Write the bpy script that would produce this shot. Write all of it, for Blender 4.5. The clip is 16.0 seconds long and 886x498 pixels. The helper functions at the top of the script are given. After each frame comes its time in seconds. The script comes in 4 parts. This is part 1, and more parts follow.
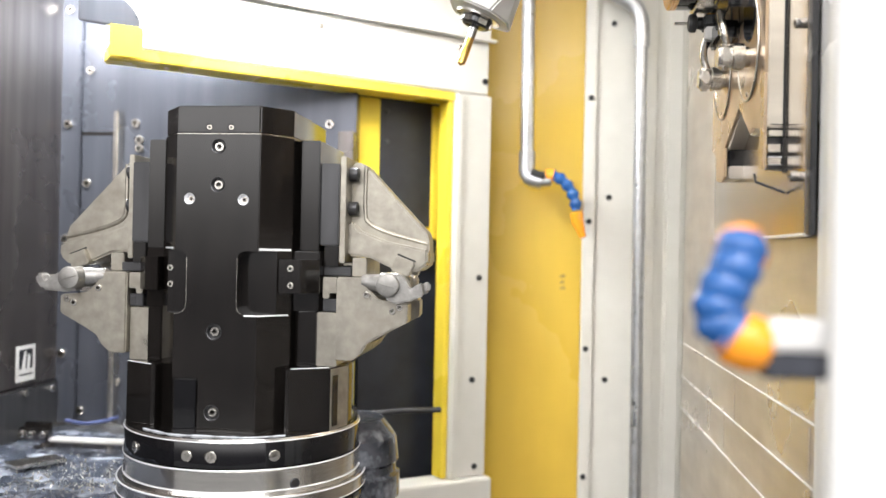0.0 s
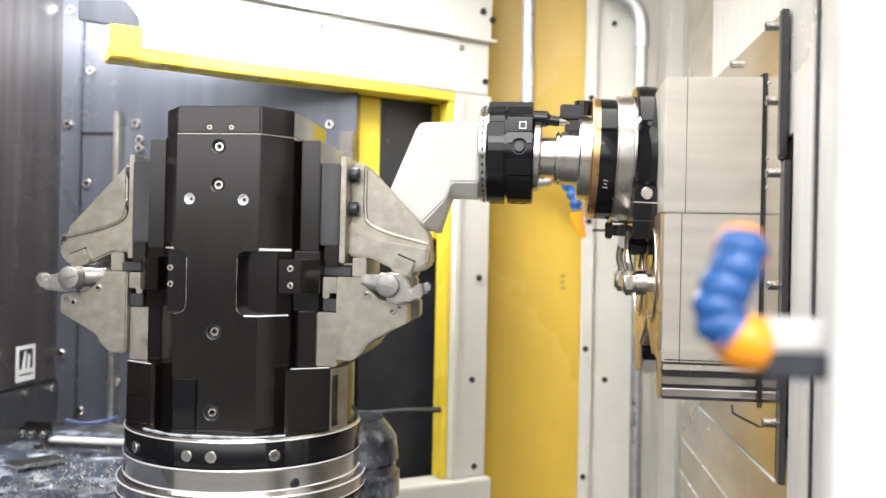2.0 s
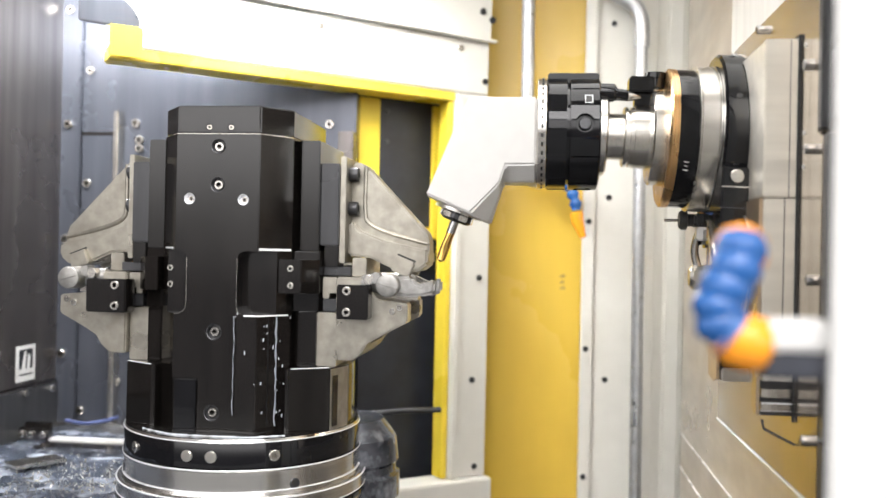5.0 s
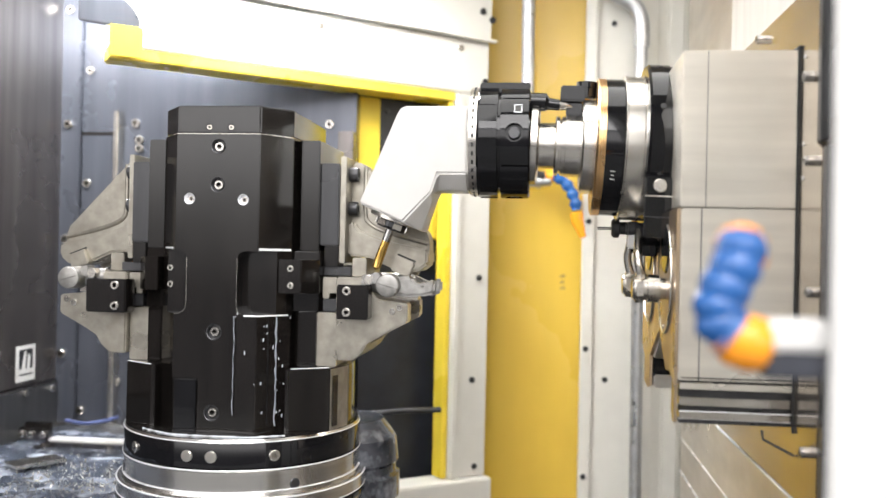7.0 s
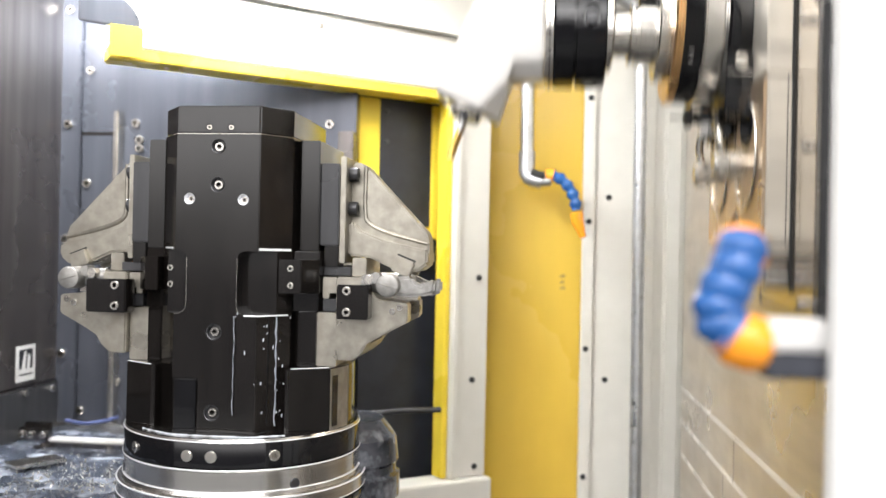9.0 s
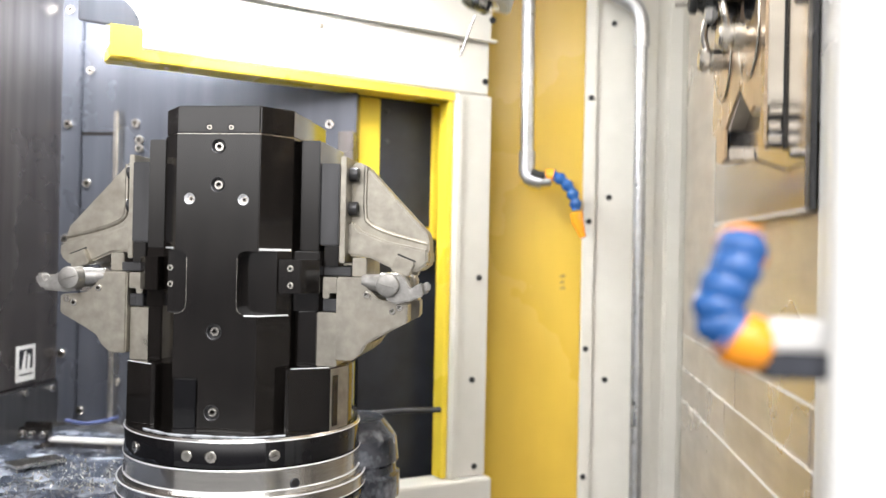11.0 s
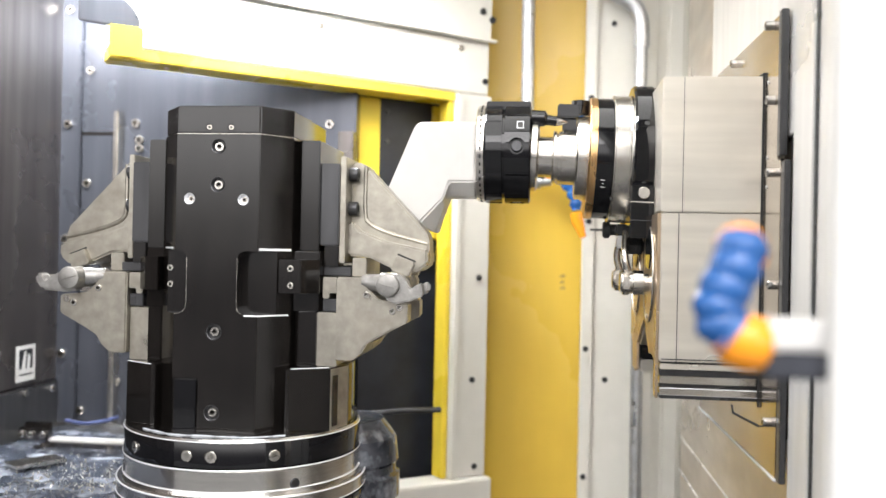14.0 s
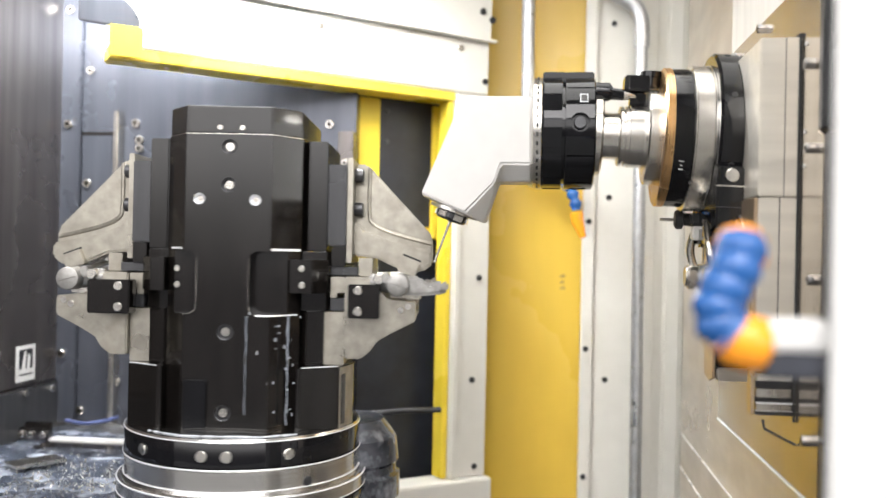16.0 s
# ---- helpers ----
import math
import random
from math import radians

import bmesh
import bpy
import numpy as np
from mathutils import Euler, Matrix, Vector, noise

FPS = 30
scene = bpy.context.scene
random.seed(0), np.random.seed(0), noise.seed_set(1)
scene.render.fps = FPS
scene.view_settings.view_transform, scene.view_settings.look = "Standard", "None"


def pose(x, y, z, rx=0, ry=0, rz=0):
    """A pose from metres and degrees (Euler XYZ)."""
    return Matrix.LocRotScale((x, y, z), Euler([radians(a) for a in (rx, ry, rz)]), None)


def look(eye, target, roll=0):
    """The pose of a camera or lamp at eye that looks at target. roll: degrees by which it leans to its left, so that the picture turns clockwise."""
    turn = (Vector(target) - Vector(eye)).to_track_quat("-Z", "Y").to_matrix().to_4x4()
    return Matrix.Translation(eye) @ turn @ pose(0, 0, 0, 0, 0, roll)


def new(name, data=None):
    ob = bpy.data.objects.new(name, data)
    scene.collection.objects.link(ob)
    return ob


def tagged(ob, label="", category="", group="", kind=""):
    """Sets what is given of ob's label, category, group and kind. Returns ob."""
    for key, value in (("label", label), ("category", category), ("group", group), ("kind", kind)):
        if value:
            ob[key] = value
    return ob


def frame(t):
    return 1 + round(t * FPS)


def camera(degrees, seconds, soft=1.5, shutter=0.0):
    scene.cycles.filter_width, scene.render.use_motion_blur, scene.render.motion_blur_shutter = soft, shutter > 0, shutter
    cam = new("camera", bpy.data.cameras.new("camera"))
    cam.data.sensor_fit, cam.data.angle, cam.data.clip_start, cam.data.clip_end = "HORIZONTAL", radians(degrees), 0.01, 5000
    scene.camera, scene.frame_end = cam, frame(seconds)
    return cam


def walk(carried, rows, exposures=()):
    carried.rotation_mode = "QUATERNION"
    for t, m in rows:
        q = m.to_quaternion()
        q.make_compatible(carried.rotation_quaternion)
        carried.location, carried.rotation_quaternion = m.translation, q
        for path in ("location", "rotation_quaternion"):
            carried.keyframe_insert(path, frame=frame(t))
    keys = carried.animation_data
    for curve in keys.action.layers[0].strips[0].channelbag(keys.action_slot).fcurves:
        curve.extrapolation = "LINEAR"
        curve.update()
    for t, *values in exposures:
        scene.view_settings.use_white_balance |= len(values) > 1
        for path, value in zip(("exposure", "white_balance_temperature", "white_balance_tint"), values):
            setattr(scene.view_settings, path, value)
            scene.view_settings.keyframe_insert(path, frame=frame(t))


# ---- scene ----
cam = camera(53.8, 16.0, shutter=0.85)
EYE = (0.409, -1.189, 0.360)
view = look(EYE, (0.2965, -0.1953, 0.3637), 1.2)
walk(cam, [(0.0, view), (16.0, view)])
cam.data.dof.use_dof = True
cam.data.dof.focus_distance = 1.15
cam.data.dof.aperture_fstop = 3.2
scene.view_settings.exposure = 0.55

# ---------------- world and lights ----------------
world = bpy.data.worlds.new("factory_hall")
world.use_nodes = True
scene.world = world
wn = world.node_tree.nodes
wt = world.node_tree
w_co, w_sep, w_ramp = wn.new("ShaderNodeTexCoord"), wn.new("ShaderNodeSeparateXYZ"), wn.new("ShaderNodeValToRGB")
w_map = wn.new("ShaderNodeMapRange")
w_map.inputs[1].default_value, w_map.inputs[2].default_value = -0.6, 0.9
wt.links.new(w_co.outputs["Generated"], w_sep.inputs[0])
wt.links.new(w_sep.outputs[2], w_map.inputs[0])
wt.links.new(w_map.outputs[0], w_ramp.inputs[0])
els = w_ramp.color_ramp.elements
els[0].position, els[0].color = 0.15, (0.04, 0.038, 0.04, 1)
els[1].position, els[1].color = 0.90, (0.16, 0.165, 0.17, 1)
for at, tone in ((0.37, (0.08, 0.078, 0.082)), (0.42, (0.25, 0.244, 0.242)), (0.49, (0.95, 0.93, 0.93)), (0.60, (1.0, 0.985, 0.985)), (0.67, (0.42, 0.42, 0.425)), (0.75, (0.18, 0.18, 0.185))):
    e = els.new(at)
    e.color = (*tone, 1)
wt.links.new(w_ramp.outputs[0], wn["Background"].inputs[0])
wn["Background"].inputs[1].default_value = 2.4


def area(name, eye, target, sx, sy, watts, colour=(1, 1, 1)):
    la = bpy.data.lights.new(name, "AREA")
    la.shape, la.size, la.size_y, la.energy, la.color = "RECTANGLE", sx, sy, watts, colour
    ob = new(name, la)
    ob.matrix_world = look(eye, target)
    return ob


# work light under the enclosure's roof, then three unseen area lamps added as fill
area("work_light_glow", (-0.06, 0.165, 0.865), (-0.02, 0.24, 0.55), 0.46, 0.05, 8, (0.95, 0.97, 1.0))
area("roof_fill_glow", (0.40, -0.10, 1.20), (0.3, 0.1, 0.3), 1.1, 0.7, 6.6, (1.0, 0.99, 0.97))
# added fill from over the open door
area("hall_fill_glow", (0.6, -2.3, 2.15), (0.3, 0.0, 0.25), 3.0, 1.4, 84, (1.0, 0.98, 0.975))
area("left_wall_fill_glow", (-0.37, 0.12, 0.87), (-0.42, 0.45, 0.62), 0.28, 0.12, 10.5, (0.93, 0.96, 1.0))


# ---------------- materials ----------------
def material(name, colour, metal=0.0, rough=0.4, grain=40.0, vary=0.12, bump=0.05, stretch=(1, 1, 1), stain=0.0,
             stain_colour=(0.1, 0.08, 0.06), stain_scale=6.0, rough_vary=0.1, coat=0.0, specular=0.5):
    m = bpy.data.materials.new(name)
    m.use_nodes = True
    nt = m.node_tree
    nd, ln = nt.nodes, nt.links
    b = nd["Principled BSDF"]
    b.inputs["Metallic"].default_value = metal
    b.inputs["Coat Weight"].default_value = coat
    b.inputs["Specular IOR Level"].default_value = specular
    b.inputs["Coat Roughness"].default_value = 0.12
    tc = nd.new("ShaderNodeTexCoord")
    mp = nd.new("ShaderNodeMapping")
    mp.inputs["Scale"].default_value = stretch
    ln.new(tc.outputs["Object"], mp.inputs["Vector"])
    n1 = nd.new("ShaderNodeTexNoise")
    n1.inputs["Scale"].default_value = grain
    n1.inputs["Detail"].default_value = 6
    ln.new(mp.outputs[0], n1.inputs["Vector"])
    n2 = nd.new("ShaderNodeTexNoise")
    n2.inputs["Scale"].default_value = stain_scale
    n2.inputs["Detail"].default_value = 4
    ln.new(tc.outputs["Object"], n2.inputs["Vector"])
    ramp = nd.new("ShaderNodeMapRange")
    ramp.inputs[1].default_value, ramp.inputs[2].default_value = 0.3, 0.7
    ramp.inputs[3].default_value, ramp.inputs[4].default_value = 1 - vary, 1 + vary
    ln.new(n1.outputs[0], ramp.inputs[0])
    mul = nd.new("ShaderNodeVectorMath")
    mul.operation = "SCALE"
    mul.inputs[0].default_value = colour
    ln.new(ramp.outputs[0], mul.inputs["Scale"])
    last = mul.outputs[0]
    if stain > 0:
        mr = nd.new("ShaderNodeMapRange")
        mr.inputs[1].default_value, mr.inputs[2].default_value = 0.48, 0.72
        mr.inputs[3].default_value, mr.inputs[4].default_value = 0, stain
        ln.new(n2.outputs[0], mr.inputs[0])
        mix = nd.new("ShaderNodeMix")
        mix.data_type = "RGBA"
        mix.inputs[7].default_value = (*stain_colour, 1)
        ln.new(mr.outputs[0], mix.inputs[0])
        ln.new(last, mix.inputs[6])
        last = mix.outputs[2]
    ln.new(last, b.inputs["Base Color"])
    rr = nd.new("ShaderNodeMapRange")
    rr.inputs[1].default_value, rr.inputs[2].default_value = 0.3, 0.7
    rr.inputs[3].default_value, rr.inputs[4].default_value = max(0.02, rough - rough_vary), rough + rough_vary
    ln.new(n2.outputs[0], rr.inputs[0])
    ln.new(rr.outputs[0], b.inputs["Roughness"])
    if bump > 0:
        bu = nd.new("ShaderNodeBump")
        bu.inputs["Strength"].default_value = bump
        bu.inputs["Distance"].default_value = 0.002
        ln.new(n1.outputs[0], bu.inputs["Height"])
        ln.new(bu.outputs[0], b.inputs["Normal"])
    return m


def glow(name, colour, strength):
    m = bpy.data.materials.new(name)
    m.use_nodes = True
    b = m.node_tree.nodes["Principled BSDF"]
    b.inputs["Emission Color"].default_value = (*colour, 1)
    b.inputs["Emission Strength"].default_value = strength
    return m


BLACK = material("black_oxide_steel", (0.0075, 0.0064, 0.0058), 0.0, 0.10, 60, 0.3, 0.008, (1, 1, 0.15), 0.5, (0.011, 0.009, 0.008), 9, 0.04, specular=0.62)
BLACK_GLOSS = material("polished_black_steel", (0.006, 0.006, 0.007), 0.0, 0.06, 50, 0.2, 0.012, rough_vary=0.03, specular=0.42)
STEEL = material("turned_steel", (0.66, 0.63, 0.58), 1.0, 0.25, 70, 0.12, 0.03, (0.1, 1, 1), rough_vary=0.06)
STEEL_RING = material("ground_steel_ring", (0.60, 0.58, 0.55), 1.0, 0.20, 90, 0.10, 0.03, (0.05, 0.05, 3), rough_vary=0.06)
MILLED = material("milled_steel", (0.70, 0.66, 0.585), 0.6, 0.34, 60, 0.09, 0.03, (0.08, 1, 1), 0.5, (0.56, 0.50, 0.41), 6, 0.12)
NICKEL = material("matt_nickel_steel", (0.37, 0.345, 0.295), 0.85, 0.38, 70, 0.16, 0.10, (1, 1, 1), 0.6, (0.24, 0.215, 0.18), 20, 0.12)
CAST = material("cast_aluminium", (0.33, 0.32, 0.305), 0.85, 0.48, 120, 0.18, 0.2, stain=0.3, stain_colour=(0.3, 0.29, 0.27), stain_scale=25)
DARKSTEEL = material("dark_grey_steel", (0.065, 0.065, 0.068), 0.6, 0.32, 50, 0.2, 0.05, (1, 1, 0.2), 0.3, (0.05, 0.05, 0.055), 8)
PANEL_DARK = material("brushed_dark_panel", (0.13, 0.117, 0.112), 0.8, 0.30, 35, 0.3, 0.05, (1, 1, 0.05), 0.4, (0.08, 0.072, 0.07), 4)
PANEL_GREY = material("dark_steel_sheet", (0.088, 0.093, 0.110), 0.6, 0.28, 35, 0.2, 0.05, (1, 1, 0.08), 0.35, (0.07, 0.075, 0.09), 5)
# the pale stain colour paints in the wet bed's white-blue reflections
BED = material("wet_bed_painted_glints", (0.075, 0.088, 0.118), 0.3, 0.13, 22, 0.35, 0.25, stain=0.9, stain_colour=(0.62, 0.66, 0.74), stain_scale=20, rough_vary=0.08)
CREAM = material("cream_paint", (0.63, 0.608, 0.55), 0.0, 0.38, 25, 0.03, 0.02, stain=0.25, stain_colour=(0.62, 0.585, 0.49), stain_scale=5)
DOOR_WHITE = material("white_door_paint", (0.58, 0.573, 0.558), 0.0, 0.35, 60, 0.02, 0.02)
# near-white steel for bright edges; carries their glints as colour
BRIGHT = material("glint_bright_steel", (0.86, 0.87, 0.89), 0.25, 0.18, 80, 0.06, 0.02)
FILM = material("wet_coolant_film", (0.55, 0.58, 0.63), 0.0, 0.08, 40, 0.15, 0.3)
WHITE = material("white_paint", (0.59, 0.575, 0.55), 0.0, 0.35, 60, 0.02, 0.02)
YELLOW = material("yellow_enamel", (0.74, 0.50, 0.07), 0.0, 0.28, 12, 0.07, 0.01, (1, 1, 0.2), 0.45, (0.60, 0.36, 0.04), 3)
STENCIL = material("faded_stencil", (0.42, 0.27, 0.045), 0.0, 0.4, 40, 0.2, 0.02)
YELLOW_BRIGHT = material("bright_yellow_frame", (0.74, 0.56, 0.05), 0.0, 0.3, 20, 0.05, 0.02)
# near-black colour stands in for the unlit space behind the openings
VOID = material("unlit_interior_tone", (0.018, 0.02, 0.026), 0.0, 0.35, 20, 0.3, 0.02)
GALV = material("galvanised_pipe", (0.55, 0.56, 0.57), 0.85, 0.36, 60, 0.15, 0.08, stain=0.4, stain_colour=(0.40, 0.41, 0.43), stain_scale=30)
BLUE = material("blue_plastic", (0.016, 0.095, 0.31), 0.0, 0.16, 80, 0.05, 0.02)
ORANGE = material("orange_plastic", (0.92, 0.33, 0.02), 0.0, 0.18, 80, 0.05, 0.02)
GOLD = material("tin_coated_carbide", (0.80, 0.50, 0.14), 1.0, 0.25, 80, 0.1, 0.03)
CARBIDE = material("bright_carbide", (0.45, 0.44, 0.43), 1.0, 0.25, 80, 0.1, 0.03)
BRASS = material("bronze_ring", (0.72, 0.46, 0.22), 1.0, 0.25, 70, 0.1, 0.02)
COPPER = material("tan_anodised_face", (0.58, 0.46, 0.33), 0.9, 0.30, 30, 0.1, 0.03, stain=0.4, stain_colour=(0.50, 0.32, 0.16), stain_scale=7)
TAN = material("oily_steel_plate", (0.70, 0.645, 0.575), 0.85, 0.30, 30, 0.12, 0.04, (1, 0.2, 1), 0.4, (0.54, 0.46, 0.38), 5)
SLIDE = material("polished_slide_plate", (0.52, 0.465, 0.405), 0.95, 0.19, 30, 0.12, 0.02, (1, 0.2, 1), 0.4, (0.40, 0.33, 0.26), 5, 0.05)
CONCRETE = material("sealed_concrete", (0.20, 0.20, 0.195), 0.0, 0.45, 8, 0.15, 0.05, stain=0.4, stain_colour=(0.14, 0.14, 0.135), stain_scale=1.5)
RUBBER = material("black_rubber", (0.02, 0.02, 0.02), 0.0, 0.5, 60, 0.2, 0.05)
PAPER = material("white_sticker", (0.52, 0.51, 0.49), 0.0, 0.5, 60, 0.05, 0.0)
# dark casting; its pale blotches are wet glints put into the colour
WET = material("wet_casting_painted_glints", (0.07, 0.075, 0.09), 0.5, 0.15, 30, 0.5, 0.4, stain=0.8, stain_colour=(0.45, 0.48, 0.54), stain_scale=34)
FADED_BLUE = material("faded_blue_plastic", (0.07, 0.09, 0.20), 0.0, 0.3, 60, 0.2, 0.1)
PALE = material("pale_machined_steel", (0.72, 0.71, 0.69), 0.35, 0.35, 50, 0.06, 0.03, (1, 1, 0.1), 0.2, (0.55, 0.54, 0.52), 4)
MILK = material("milky_coolant", (0.27, 0.29, 0.33), 0.0, 0.12, 60, 0.08, 0.1)
CHIP = material("steel_chips", (0.5, 0.47, 0.40), 1.0, 0.3, 80, 0.3, 0.1)
LIGHT = glow("lamp_tube", (0.97, 0.98, 1.0), 14.0)


# ---------------- mesh helpers ----------------
def part(name, bm, mat, parent=None, label="", m=None, smooth=True):
    me = bpy.data.meshes.new(name)
    bmesh.ops.recalc_face_normals(bm, faces=bm.faces)
    bm.to_mesh(me)
    bm.free()
    me.materials.append(mat)
    if smooth:
        for poly in me.polygons:
            poly.use_smooth = True
        me.set_sharp_from_angle(angle=radians(32))
    ob = new(name, me)
    if m is not None:
        ob.matrix_basis = m
    if parent is not None:
        ob.parent = parent
    if label:
        ob["label"] = label
    return ob


def thing(name, label, category, group="", kind="", m=None):
    ob = new(name)
    ob.empty_display_size = 0.02
    if m is not None:
        ob.matrix_basis = m
    return tagged(ob, label, category, group, kind)


def bevel(bm, w, seg=2, angle=35):
    if w <= 0:
        return bm
    es = [e for e in bm.edges if len(e.link_faces) == 2 and e.calc_face_angle(0) > radians(angle)]
    bmesh.ops.bevel(bm, geom=es, offset=w, segments=seg, affect="EDGES", clamp_overlap=True)
    return bm


def box(x0, x1, y0, y1, z0, z1, w=0.002, bm=None):
    b = bmesh.new()
    bmesh.ops.create_cube(b, size=1, matrix=Matrix.Translation(((x0 + x1) / 2, (y0 + y1) / 2, (z0 + z1) / 2))
                          @ Matrix.Diagonal((abs(x1 - x0), abs(y1 - y0), abs(z1 - z0), 1)))
    bevel(b, w)
    return merge(bm, b)


def merge(bm, b):
    if bm is None:
        return b
    me = bpy.data.meshes.new("tmp")
    b.to_mesh(me)
    b.free()
    bm.from_mesh(me)
    bpy.data.meshes.remove(me)
    return bm


def prism(poly, a, b, axis="z", w=0.002, bm=None):
    """A polygon drawn out from a to b along an axis: z takes (x, y), y takes (x, z), x takes (y, z)."""
    q = bmesh.new()

    def put(u, v, h):
        return {"z": (u, v, h), "y": (u, h, v), "x": (h, u, v)}[axis]
    lo = [q.verts.new(put(u, v, a)) for u, v in poly]
    hi = [q.verts.new(put(u, v, b)) for u, v in poly]
    q.faces.new(lo), q.faces.new(hi)
    for i in range(len(poly)):
        j = (i + 1) % len(poly)
        q.faces.new((lo[i], lo[j], hi[j], hi[i]))
    bmesh.ops.recalc_face_normals(q, faces=q.faces)
    bevel(q, w)
    return merge(bm, q)


def lathe(profile, seg=64, m=None, bm=None):
    """Turn (radius, height) pairs about z; m moves the result."""
    q = bmesh.new()
    rings = []
    for r, h in profile:
        if r < 1e-6:
            rings.append([q.verts.new((0, 0, h))])
        else:
            rings.append([q.verts.new((r * math.cos(2 * math.pi * i / seg), r * math.sin(2 * math.pi * i / seg), h)) for i in range(seg)])
    for a, b in zip(rings, rings[1:]):
        for i in range(seg):
            j = (i + 1) % seg
            if len(a) == 1 and len(b) == 1:
                continue
            if len(a) == 1:
                q.faces.new((a[0], b[i], b[j]))
            elif len(b) == 1:
                q.faces.new((a[i], a[j], b[0]))
            else:
                q.faces.new((a[i], a[j], b[j], b[i]))
    for r in (rings[0], rings[-1]):
        if len(r) > 1:
            q.faces.new(r)
    if m is not None:
        q.transform(m)
    return merge(bm, q)


def carve(bm, knife):
    """Take the knife's solid away from bm's."""
    obs = []
    for b in (bm, knife):
        bmesh.ops.recalc_face_normals(b, faces=b.faces)
        me = bpy.data.meshes.new("tmp")
        b.to_mesh(me)
        b.free()
        obs.append(new("tmp", me))
    mod = obs[0].modifiers.new("cut", "BOOLEAN")
    mod.operation, mod.solver, mod.object = "DIFFERENCE", "EXACT", obs[1]
    me = bpy.data.meshes.new_from_object(obs[0].evaluated_get(bpy.context.evaluated_depsgraph_get()))
    q = bmesh.new()
    q.from_mesh(me)
    bpy.data.meshes.remove(me)
    for ob in obs:
        data = ob.data
        bpy.data.objects.remove(ob)
        bpy.data.meshes.remove(data)
    return q


def rounded(x0, x1, z0, z1, rad, n=5):
    """A rectangle with round corners."""
    out = []
    for cx, cz, a in ((x1 - rad, z1 - rad, 0), (x0 + rad, z1 - rad, 90), (x0 + rad, z0 + rad, 180), (x1 - rad, z0 + rad, 270)):
        out += [(cx + rad * math.cos(radians(a + 90 * k / n)), cz + rad * math.sin(radians(a + 90 * k / n))) for k in range(n + 1)]
    return out


ALONG_X = Matrix.Rotation(radians(90), 4, "Y")      # z becomes x
ALONG_Y = Matrix.Rotation(radians(-90), 4, "X")     # z becomes y


def tube(points, r, seg=14, bm=None):
    """A round pipe through points, mitred, with closed ends."""
    q = bmesh.new()
    pts = [Vector(p) for p in points]
    rings = []
    side = None
    for i, p in enumerate(pts):
        d = (pts[min(i + 1, len(pts) - 1)] - pts[max(i - 1, 0)]).normalized()
        if side is None:
            side = d.cross(Vector((0.31, 0.2, 0.93))).normalized()
        side = (side - d * side.dot(d)).normalized()
        up = d.cross(side)
        rad = r[i] if isinstance(r, (list, tuple)) else r
        rings.append([q.verts.new(p + (side * math.cos(2 * math.pi * k / seg) + up * math.sin(2 * math.pi * k / seg)) * rad) for k in range(seg)])
    for a, b in zip(rings, rings[1:]):
        for i in range(seg):
            j = (i + 1) % seg
            q.faces.new((a[i], a[j], b[j], b[i]))
    q.faces.new(rings[0]), q.faces.new(rings[-1])
    bmesh.ops.recalc_face_normals(q, faces=q.faces)
    return merge(bm, q)


def arc(points, n=6):
    """Points of a smooth line through the given ones."""
    pts = [Vector(p) for p in points]
    out = []
    for i in range(len(pts) - 1):
        p0, p1, p2, p3 = pts[max(i - 1, 0)], pts[i], pts[i + 1], pts[min(i + 2, len(pts) - 1)]
        for k in range(n):
            t = k / n
            out.append(0.5 * ((2 * p1) + (p2 - p0) * t + (2 * p0 - 5 * p1 + 4 * p2 - p3) * t * t + (3 * p1 - p0 - 3 * p2 + p3) * t ** 3))
    out.append(pts[-1])
    return out


def socket_screw(r, h, m, bm=None):
    """A cap screw with a hexagon socket; its foot at m, its head along m's z."""
    q = lathe([(r * 0.98, 0), (r, 0.0005), (r, h - r * 0.12), (r * 0.88, h), (r * 0.56, h)], 20)
    s = lathe([(r * 0.56, h), (r * 0.5, h - r * 0.7), (0, h - r * 0.7)], 6)
    q = merge(q, s)
    q.transform(m)
    return merge(bm, q)


# ---------------- the enclosure ----------------
def W(s, n, z):
    """A place on the angled end wall: s along it, n behind its face."""
    return (-0.2897 + 0.805 * s - 0.594 * n, 0.150 + 0.594 * s + 0.805 * n, z)


WALL = Matrix(((0.805, -0.594, 0, -0.2897), (0.594, 0.805, 0, 0.150), (0, 0, 1, 0), (0, 0, 0, 1)))


def bolt_on(parent, place, normal, r=0.007, h=0.006, mat=None, name="bolt"):
    m = Vector(normal).to_track_quat("Z", "Y").to_matrix().to_4x4()
    return part(name, socket_screw(r, h, Matrix.Translation(place) @ m), mat or STEEL, parent)


